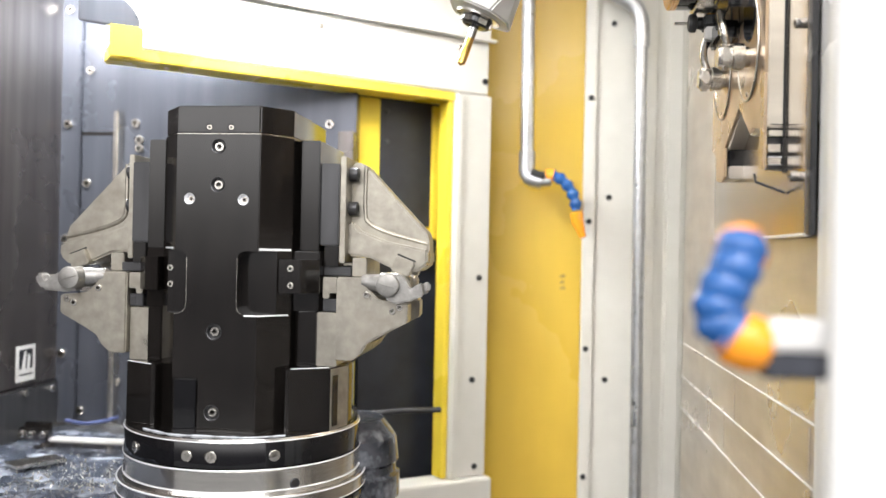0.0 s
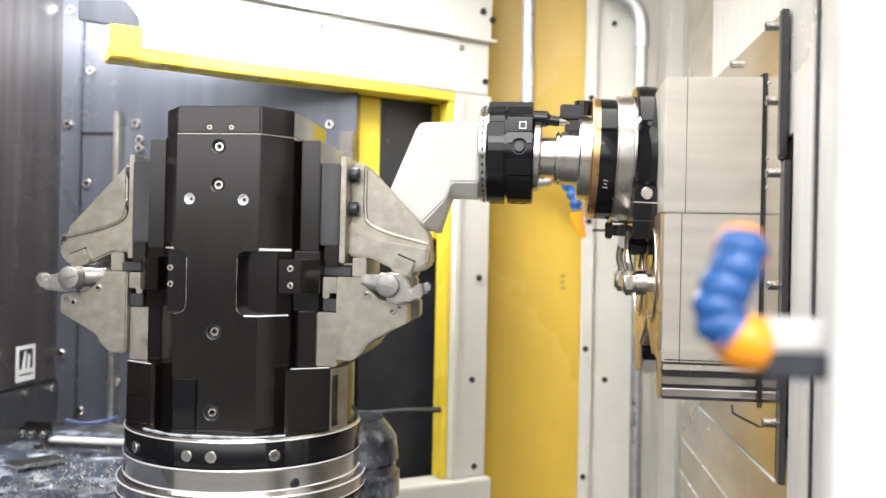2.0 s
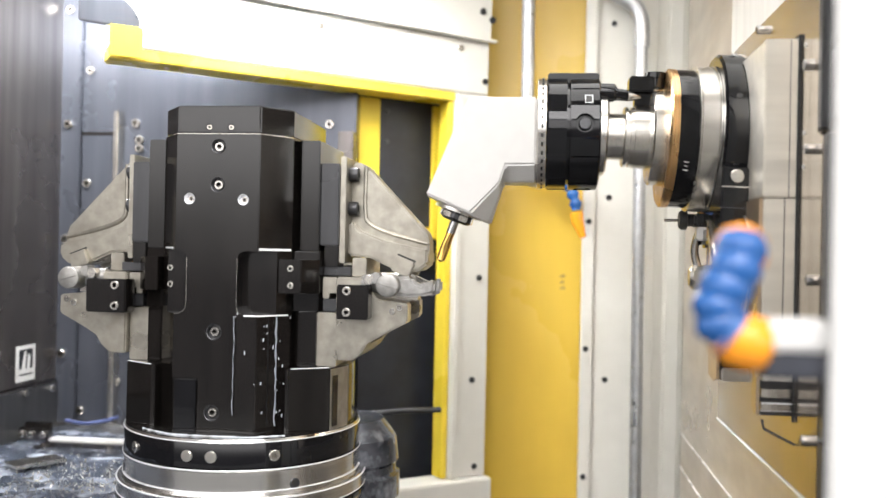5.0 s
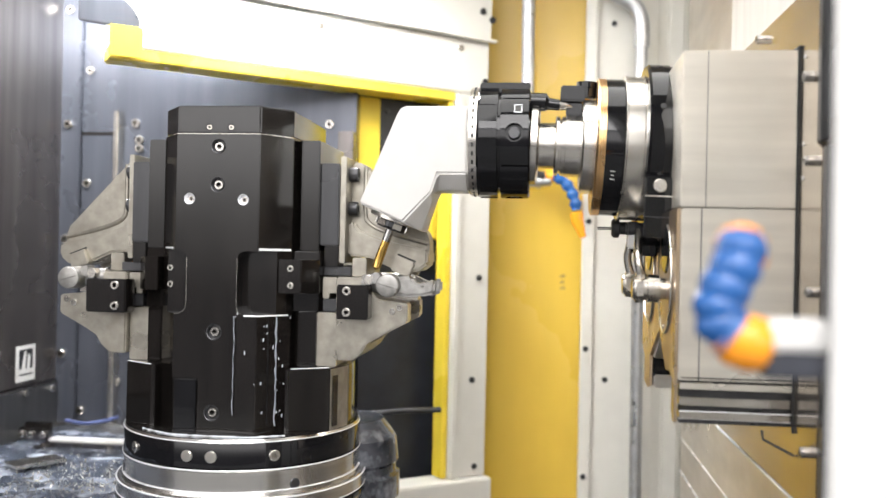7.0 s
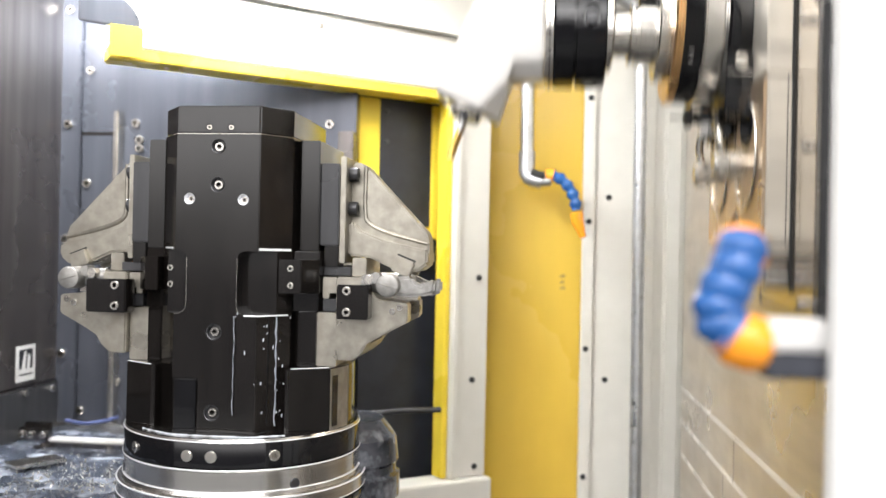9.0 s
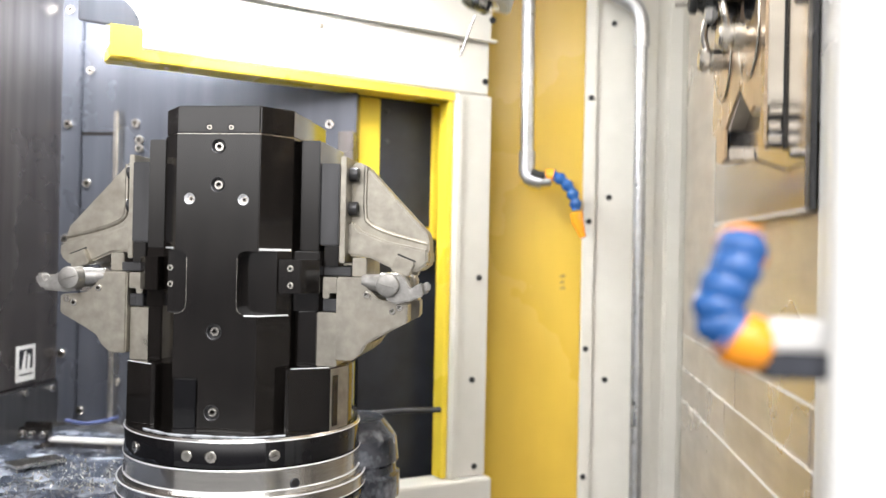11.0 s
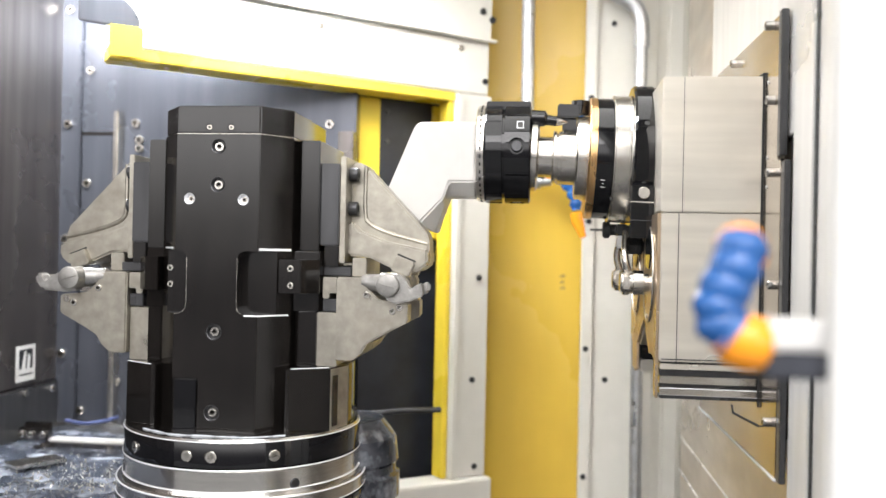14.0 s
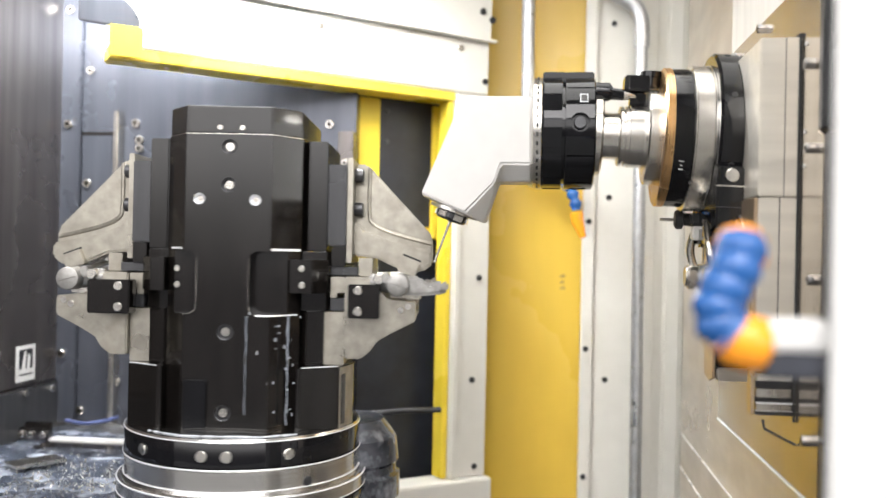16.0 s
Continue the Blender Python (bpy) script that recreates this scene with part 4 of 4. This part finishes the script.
    tunnel = prism([(AY - 0.101, 0.236), (AY - 0.043, 0.282), (AY + 0.036, 0.236)], 0.55, 0.90, "x", 0)
    lo = part("lower_housing", carve(bored(box(hx + 0.001, 0.86, AY - 0.170, AY + 0.130, 0.2410, 0.4235, 0.0015)), tunnel), MILLED, s, "milled steel lower housing")
    part("seam", box(hx + 0.0215, hx + 0.0225, AY - 0.1703, AY - 0.169, 0.241, 0.4235, 0), RUBBER, lo)
    part("seam", box(hx + 0.004, 0.70, AY - 0.1703, AY - 0.169, 0.2435, 0.2448, 0), RUBBER, lo)
    rails = part("guide_rail", box(hx + 0.003, 0.86, AY - 0.169, AY - 0.145, 0.2316, 0.2384, 0.0008), MILLED, s, "stepped steel guide rails")
    for z0, z1, dy, mat in ((0.2385, 0.2409, -0.164, RUBBER), (0.2232, 0.2313, -0.163, DARKSTEEL), (0.2142, 0.2230, -0.167, STEEL), (0.2086, 0.2140, -0.160, DARKSTEEL), (0.2004, 0.2084, -0.168, STEEL), (0.1950, 0.2002, -0.164, DARKSTEEL)):
        part("rail_bar", box(hx + 0.003, 0.86, AY + dy, AY - 0.148, z0, z1, 0.0009), mat, rails)
    part("rail_edge", tube([(hx + 0.003, AY - 0.168, 0.2085), (0.86, AY - 0.168, 0.2085)], 0.0008, 6), BRIGHT, rails)
    part("rail_edge", tube([(hx + 0.003, AY - 0.166, 0.2003), (0.86, AY - 0.166, 0.2003)], 0.0008, 6), BRIGHT, rails)
    # tan front cover with a peaked opening and two round-bottomed bosses
    outline = [(-0.169, 0.4235), (-0.169, 0.196), (-0.158, 0.196), (-0.147, 0.207), (-0.150, 0.226), (-0.1515, 0.2417), (-0.118, 0.2475), (-0.103, 0.243), (-0.043, 0.283), (0.040, 0.243), (0.038, 0.205), (0.063, 0.1985), (0.095, 0.203), (0.098, 0.237), (0.1285, 0.250), (0.1285, 0.4235)]
    face = part("front_cover", bored(prism([(AY + y, z) for y, z in outline], hx - 0.003, hx + 0.0007, "x", 0.0008)), COPPER, s, "tan front cover plate with round bosses")
    for cy in (AY - 0.093, AY + 0.056):
        e = [(cy + 0.052 * math.cos(t), 0.347 + 0.063 * math.sin(t)) for t in [2 * math.pi * k / 40 for k in range(40)]]
        part("boss", prism(e, hx - 0.0045, hx - 0.0032, "x", 0.0004), COPPER, face)
        part("boss_rim", tube([(hx - 0.0045, y, z) for y, z in e + e[:2]], 0.0012, 6), STEEL, face)
        part("dark_port", lathe([(0.0, hx - 0.0065), (0.026, hx - 0.0065), (0.028, hx - 0.0045), (0.0, hx - 0.0045)], 32, Matrix.Translation((0, cy - 0.008, 0.380)) @ ALONG_X), BLACK_GLOSS, face)
        part("boss_screw", socket_screw(0.0028, 0.002, Matrix.Translation((hx - 0.0045, cy, 0.2915)) @ ALONG_X.inverted()), STEEL, face)
    far = part("far_rail", box(hx + 0.002, 0.86, AY + 0.034, AY + 0.098, 0.2020, 0.2190, 0.002), STEEL, s, "steel far guide rail")
    part("far_rail_cap", box(hx + 0.002, 0.86, AY + 0.034, AY + 0.098, 0.2193, 0.2405, 0.002), BLACK_GLOSS, far)
    # coolant fittings below the flange
    for dy, z, x0 in ((-0.100, 0.335, 0.518), (0.033, 0.335, 0.519)):
        y = AY + dy
        fit = part("coolant_fitting", lathe([(0, x0), (0.012, x0), (0.0135, x0 + 0.002), (0.0135, x0 + 0.016), (0.016, x0 + 0.017), (0.016, x0 + 0.030), (0.012, x0 + 0.031), (0.012, hx - 0.002), (0, hx - 0.002)], 24, Matrix.Translation((0, y, z)) @ ALONG_X), STEEL, s, "steel coolant fitting")
        part("hex_nut", lathe([(0.012, x0 + 0.003), (0.0165, x0 + 0.004), (0.0165, x0 + 0.012), (0.012, x0 + 0.013)], 6, Matrix.Translation((0, y, z)) @ ALONG_X), STEEL, fit)
        part("feed_tube", tube(arc([(x0 + 0.012, y, z + 0.010), (x0 + 0.006, y - 0.002, z + 0.035), (x0 + 0.012, y + (0.05 if dy < 0 else -0.015), z + 0.066)]), 0.0050, 12), STEEL, fit)
    ny = AY + 0.020
    sens = part("nozzle_block", box(0.520, 0.556, ny - 0.018, ny + 0.018, 0.3985, 0.4150, 0.003), RUBBER, s, "black coolant nozzle block")
    part("knob", lathe([(0, 0.503), (0.010, 0.503), (0.0125, 0.506), (0.0125, 0.512), (0.008, 0.514), (0.008, 0.522), (0, 0.522)], 16, Matrix.Translation((0, ny, 0.407)) @ ALONG_X), RUBBER, sens)
    part("pin", tube([(0.485, ny, 0.4065), (0.504, ny, 0.4065)], 0.0020, 8), STEEL, sens)
    part("orange_plug", box(0.526, 0.542, ny - 0.016, ny - 0.002, 0.4152, 0.4215, 0.002), ORANGE, sens)
    part("clip", box(0.522, 0.536, ny - 0.020, ny - 0.004, 0.381, 0.3980, 0.002), WHITE, sens)
    part("shoe", box(0.530, 0.5565, ny - 0.070, ny + 0.010, 0.372, 0.3980, 0.004), BLACK_GLOSS, sens)
    return s


def build_angle_head():
    h = thing("angle_head", "white angled milling head with a black slotted collar", "angle head")
    inner = [(0.3215, 0.551), (0.2395, 0.551), (0.234, 0.545), (0.187, 0.431), (0.2415, 0.408), (0.278, 0.446), (0.285, 0.469), (0.3215, 0.469)]
    outer = [(0.3215, 0.5555), (0.2385, 0.5555), (0.232, 0.549), (0.185, 0.430), (0.2645, 0.3965), (0.2765, 0.436), (0.279, 0.4485), (0.3215, 0.4485)]
    shell = bmesh.new()
    rings = [[shell.verts.new((x, AY + y, z)) for x, z in p] for p, y in ((inner, -0.046), (outer, -0.024), (outer, 0.024), (inner, 0.046))]
    for a, b in zip(rings, rings[1:]):
        for k in range(8):
            shell.faces.new((a[k], a[(k + 1) % 8], b[(k + 1) % 8], b[k]))
    shell.faces.new(rings[0]), shell.faces.new(rings[-1])
    bmesh.ops.recalc_face_normals(shell, faces=shell.faces)
    part("housing", bevel(shell, 0.0022, 2, 20), WHITE, h, "white painted elbow housing")
    part("neck_band", box(0.297, 0.300, AY - 0.0466, AY + 0.0466, 0.472, 0.548, 0.0008), WHITE, h)
    part("serrated_ring", turn_x([(0.03, 0.3218), (0.066, 0.3218), (0.069, 0.3235), (0.069, 0.3330), (0.03, 0.3330)]), STEEL, h, "steel dial ring with graduation notches")
    for k in range(40):
        q = 2 * math.pi * k / 40
        n = Vector((0, math.cos(q), math.sin(q)))
        part("notch", box(-0.0025, 0.0025, -0.0012, 0.0012, -0.0004, 0.0006, 0), RUBBER, h, m=Matrix.Translation(Vector((0.3285, AY, AZ)) + n * 0.069) @ n.to_track_quat("Z", "X").to_matrix().to_4x4())
    grooves = None
    for k in range(10):
        q = box(0.364, 0.42, -0.0012, 0.0012, 0.0685, 0.09, 0)
        q.transform(Matrix.Translation((0, AY, AZ)) @ Matrix.Rotation(radians(36 * k + 12), 4, "X"))
        grooves = merge(grooves, q)
        q = box(0.330, 0.3575, -0.012, 0.012, 0.0693, 0.09, 0)
        q.transform(Matrix.Translation((0, AY, AZ)) @ Matrix.Rotation(radians(36 * k + 30), 4, "X"))
        grooves = merge(grooves, q)
    sockets = None
    for k in range(4):
        sockets = lathe([(0.0115, 0.0630), (0.0115, 0.09)], 24, Matrix.Translation((0.3790, AY, AZ)) @ Matrix.Rotation(radians(90 * k + 87), 4, "X"), sockets)
    collar = part("collar", carve(carve(turn_x([(0.03, 0.3333), (0.069, 0.3333), (0.071, 0.336), (0.071, 0.3580), (0.064, 0.3585), (0.064, 0.3612), (0.071, 0.3620), (0.071, 0.3960), (0.068, 0.398), (0.03, 0.398)], 120), grooves), sockets), BLACK_GLOSS, h, "glossy black clamping collar")
    part("top_plate", box(0.3340, 0.3970, AY - 0.026, AY + 0.026, AZ + 0.0600, AZ + 0.0722, 0.0015), BLACK_GLOSS, collar)
    for k in range(4):
        q = radians(90 * k + 177)
        n = Vector((0, math.cos(q), math.sin(q)))
        part("collar_screw", socket_screw(0.0075, 0.006, Matrix.Translation(Vector((0.379, AY, AZ)) + n * 0.0632) @ n.to_track_quat("Z", "Y").to_matrix().to_4x4()), DARKSTEEL, collar)
    lab = part("maker_plate", box(0.3785, 0.3880, -0.001, 0.001, -0.006, 0.006, 0), GALV, collar, "small white marked plate", m=Matrix.Translation((0, AY - 0.0705 * math.cos(radians(28)), AZ + 0.0705 * math.sin(radians(28)))) @ Matrix.Rotation(radians(-28), 4, "X"))
    part("dark_field", box(0.3795, 0.3870, -0.0014, -0.0009, -0.0045, 0.0045, 0), BLACK, lab)
    tip = Matrix.Translation((0.2235, AY, 0.4125)) @ Vector((-0.335, 0, -0.942)).to_track_quat("Z", "Y").to_matrix().to_4x4()
    part("seal_disc", lathe([(0, -0.002), (0.031, -0.002), (0.031, 0.002), (0.026, 0.003), (0, 0.003)], 36, tip), STEEL, h)
    nut = part("collet_nut", lathe([(0, 0.003), (0.020, 0.003), (0.021, 0.004), (0.021, 0.010), (0.0175, 0.0135), (0.006, 0.0145), (0, 0.0145)], 36, tip), DARKSTEEL, h, "dark steel collet nut")
    for k in range(6):
        q = math.pi * k / 3
        part("nut_flat", box(-0.006, 0.006, -0.0008, 0.0008, 0.004, 0.011, 0), STEEL, nut, m=tip @ Matrix.Rotation(q, 4, "Z") @ Matrix.Translation((0, 0.0208, 0)))
    return h, tip


def fluted(r, z0, z1, turns, m, seg=8, rows=28):
    q = bmesh.new()
    rings = []
    for i in range(rows + 1):
        t = i / rows
        ring = []
        for k in range(seg * 2):
            a = math.pi * k / seg
            rad = r * (1.0 - 0.13 * (0.5 - 0.5 * math.cos(2 * a)))
            a += 2 * math.pi * turns * t
            ring.append(q.verts.new((rad * math.cos(a), rad * math.sin(a), z0 + (z1 - z0) * t)))
        rings.append(ring)
    for a, b in zip(rings, rings[1:]):
        for k in range(seg * 2):
            j = (k + 1) % (seg * 2)
            q.faces.new((a[k], a[j], b[j], b[k]))
    q.faces.new(rings[0])
    top = q.verts.new((0, 0, z1 + r * 0.6))
    for k in range(seg * 2):
        q.faces.new((rings[-1][k], rings[-1][(k + 1) % (seg * 2)], top))
    q.transform(m)
    return q


def build_tools(tip):
    a = thing("end_mill", "gold-coated end mill with a bright shank", "cutting tool", "cutting tools")
    part("shank", lathe([(0, 0.012), (0.0058, 0.012), (0.0058, 0.030), (0, 0.030)], 20, tip), CARBIDE, a)
    part("flutes", fluted(0.0060, 0.030, 0.066, 0.35, tip), GOLD, a, "gold-coated spiral flutes")
    b = thing("twist_drill", "thin bright twist drill", "cutting tool", "cutting tools")
    part("shank", lathe([(0, 0.012), (0.0019, 0.012), (0.0019, 0.022), (0, 0.022)], 14, tip), CARBIDE, b)
    part("flutes", fluted(0.0019, 0.022, 0.070, 4.0, tip, 6, 60), CARBIDE, b)
    return a, b


def build_plate():
    p = thing("ram_plate", "oily steel slide plate round the spindle ram", "slide plate")
    x = 0.674
    poly = [(-0.156, 0.6495), (0.16, 0.652), (0.30, 0.652), (0.30, 0.1225), (-0.1715, 0.1225), (-0.1715, 0.478), (-0.156, 0.485)]
    part("plate", prism(poly, x, x + 0.009, "x", 0.0008), SLIDE, p)
    part("edge_strip", box(x - 0.001, x + 0.0075, -0.1685, -0.1565, 0.4870, 0.6530, 0.001), DARKSTEEL, p, "dark grey edge strip")
    part("edge_strip", box(x + 0.0005, x + 0.0075, -0.1860, -0.1720, 0.1200, 0.4800, 0.001), DARKSTEEL, p, "dark grey edge strip")
    part("lower_lip", box(x - 0.002, x + 0.0075, -0.1715, 0.30, 0.1190, 0.1222, 0.0008), BRIGHT, p)
    part("wiper_frame", box(x - 0.003, x - 0.0003, -0.0972, -0.0955, 0.19, 0.595, 0.0004), RUBBER, p, "black rubber wiper seal")
    part("wiper_frame", box(x - 0.003, x - 0.0003, -0.095, 0.205, 0.5912, 0.595, 0.0005), RUBBER, p)
    for y, z in ((-0.129, 0.6430), (-0.138, 0.554), (-0.144, 0.4695), (-0.158, 0.3400), (-0.148, 0.1820), (0.063, 0.640), (0.205, 0.638)):
        part("bolt", socket_screw(0.0055, 0.0095, Matrix.Translation((x, y, z)) @ Matrix.Rotation(radians(-90), 4, "Y")), CARBIDE, p)
    for y, z in ((-0.112, 0.58), (-0.112, 0.49), (-0.112, 0.455)):
        part("pin", lathe([(0, 0), (0.002, 0), (0.002, 0.0015), (0, 0.0015)], 10, Matrix.Translation((x, y, z)) @ Matrix.Rotation(radians(-90), 4, "Y")), PAPER, p)
    part("bent_wire", tube([(x - 0.030, -0.085, 0.190), (x - 0.029, -0.088, 0.181), (x - 0.001, -0.103, 0.168)], 0.0015, 8), RUBBER, p)
    return p


def build_column():
    c = thing("column_frame", "pale grey machined column frame with vertical grooves", "machine column")
    x = 0.682
    part("near_rail", box(x, x + 0.008, -0.42, -0.19, -0.35, 1.25, 0.001), PALE, c)
    part("groove", box(x - 0.002, x - 0.0003, -0.262, -0.258, -0.35, 1.25, 0), RUBBER, c)
    part("groove", box(x - 0.002, x - 0.0003, -0.279, -0.273, -0.35, 1.25, 0), RUBBER, c)
    part("ridge", box(x - 0.004, x - 0.0003, -0.272, -0.263, -0.35, 1.25, 0.001), PALE, c)
    part("top_sheet", box(x + 0.002, x + 0.008, -0.1895, 0.30, 0.50, 1.25, 0.001), PALE, c)
    return c


build_left_corner()
build_end_wall()
cover_lips = build_rear_right()
build_foreground()
build_shell()
pallet = build_pallet()
fixture = build_fixture()
FLIP_Y = Matrix.Diagonal((1, -1, 1, 1))
TURN = Matrix.Rotation(math.pi, 4, "Z")
levers = [build_workpiece(Matrix.Identity(4), "short"), build_workpiece(FLIP_Y, ""), build_workpiece(TURN, "long"), build_workpiece(TURN @ FLIP_Y, "flat")]
spindle = build_spindle()
angle_head, tool_line = build_angle_head()
end_mill, twist_drill = build_tools(tool_line)
ram_plate = build_plate()
column = build_column()


def motions():
    # seconds, then the slide's way along x, y and z
    slide = [
        (0.0, 0.094, -0.092, 0.265), (0.1, 0.094, -0.091, 0.262), (0.2, 0.095, -0.08, 0.245), (0.3, 0.097, -0.066, 0.205), (0.4, 0.0975, -0.040, 0.155),
        (0.5, 0.0945, -0.021, 0.106), (0.6, 0.093, -0.010, 0.058), (0.7, 0.0904, -0.004, 0.0276), (0.8, 0.0867, 0, 0.0091), (0.9, 0.0758, 0, 0.001),
        (1.0, 0.056, 0, 0), (1.1, 0.0181, 0, 0), (1.2, 0.003, 0, 0), (1.5, 0, 0, 0), (2.0, -0.0036, 0, -0.0099), (2.5, -0.004, 0, -0.0111), (2.7, -0.0035, 0, -0.011),
        (2.8, 0.024, 0, -0.0093), (2.9, 0.0599, 0, -0.0066), (3.0, 0.0763, 0, -0.0045), (3.3, 0.0766, 0, -0.0045), (3.5, 0.0767, -0.0059, -0.0043), (3.7, 0.0767, -0.032, -0.0035),
        (4.0, 0.0771, -0.0915, -0.0016), (4.2, 0.0785, -0.125, 0), (4.4, 0.079, -0.143, 0.0005), (4.7, 0.079, -0.147, 0.0005), (5.2, 0.075, -0.147, 0), (5.7, 0.0, -0.147, -0.001), (6.3, -0.0055, -0.147, -0.0075),
        (6.5, -0.0058, -0.1465, -0.0105), (7.0, -0.0059, -0.1465, -0.0114), (8.0, -0.0054, -0.147, -0.013), (8.2, -0.004, -0.147, -0.0125), (8.3, 0.012, -0.147, -0.010), (8.4, 0.045, -0.147, -0.007),
        (8.5, 0.0658, -0.147, -0.0047), (8.7, 0.077, -0.1442, 0.0016), (8.8, 0.0813, -0.1383, 0.0377), (8.9, 0.0829, -0.1325, 0.0857), (9.0, 0.085, -0.1266, 0.1337),
        (9.1, 0.0861, -0.1208, 0.1823), (9.2, 0.089, -0.110, 0.225), (9.4, 0.092, -0.100, 0.30), (9.7, 0.094, -0.092, 0.38), (10.6, 0.094, -0.092, 0.38), (11.1, 0.094, -0.092, 0.272), (11.3, 0.094, -0.092, 0.265),
        (12.0, 0.094, -0.092, 0.265), (12.1, 0.094, -0.089, 0.250), (12.2, 0.095, -0.074, 0.197), (12.3, 0.093, -0.05, 0.150), (12.4, 0.092, -0.030, 0.104), (12.5, 0.0918, -0.013, 0.0625), (12.6, 0.091, -0.004, 0.034), (12.7, 0.0887, 0, 0.0157),
        (12.8, 0.072, 0, 0.004), (12.9, 0.049, 0, 0), (13.0, 0.0221, 0, -0.0006), (13.2, 0.0022, 0, -0.001), (13.5, -0.0034, 0, -0.0005), (14.0, -0.0071, 0, -0.0094),
        (14.2, -0.0013, 0, -0.0096), (14.3, 0.03, 0, -0.0075), (14.4, 0.0634, 0, -0.0059), (14.5, 0.073, 0, -0.0038), (14.8, 0.073, -0.002, -0.0036), (15.0, 0.0722, -0.0147, -0.0035), (15.2, 0.0725, -0.044, -0.0028),
        (15.5, 0.0732, -0.0975, -0.0011), (15.7, 0.073, -0.128, 0), (16.0, 0.0723, -0.150, 0.0008)]
    full = [(t, pose(x, y, z)) for t, x, y, z in slide]
    walk(spindle, full)
    walk(angle_head, full)
    walk(ram_plate, [(t, pose(0, y, z)) for t, x, y, z in slide])
    walk(cover_lips, [(t, pose(0, 0, 0.68 * (z - 0.265))) for t, x, y, z in slide])
    walk(column, [(t, pose(0, y, 0)) for t, x, y, z in slide])
    # the tool change above the work space: the mill goes up to the magazine, the drill comes down from it
    rack = pose(0.094, 0.10, 0.70)
    walk(end_mill, [r for r in full if r[0] <= 9.7] + [(10.1, rack), (16.0, rack)])
    walk(twist_drill, [(0.0, rack), (10.0, rack)] + [r for r in full if r[0] >= 10.6])
    # the pallet's turns, in degrees
    turns = [(0.0, 0), (3.3, 0), (3.4, -0.6), (3.5, -2.7), (3.6, -9), (3.7, -20), (3.8, -38), (3.9, -56.5), (4.0, -78), (4.1, -101), (4.2, -124), (4.3, -143), (4.4, -159), (4.5, -170), (4.6, -177), (4.75, -180),
             (9.2, -180), (9.4, -182), (9.6, -200), (9.8, -240), (10.0, -283), (10.2, -325), (10.4, -352), (10.6, -360), (14.7, -360), (14.85, -360.6), (15.0, -364), (15.1, -374), (15.2, -388), (15.3, -409),
             (15.4, -429), (15.5, -446.5), (15.6, -472.5), (15.7, -496), (15.8, -514), (15.9, -526.5), (16.0, -533.4)]
    for ob in (pallet, fixture, *levers):
        walk(ob, [(t, pose(0, 0, 0, 0, 0, a)) for t, a in turns])


motions()
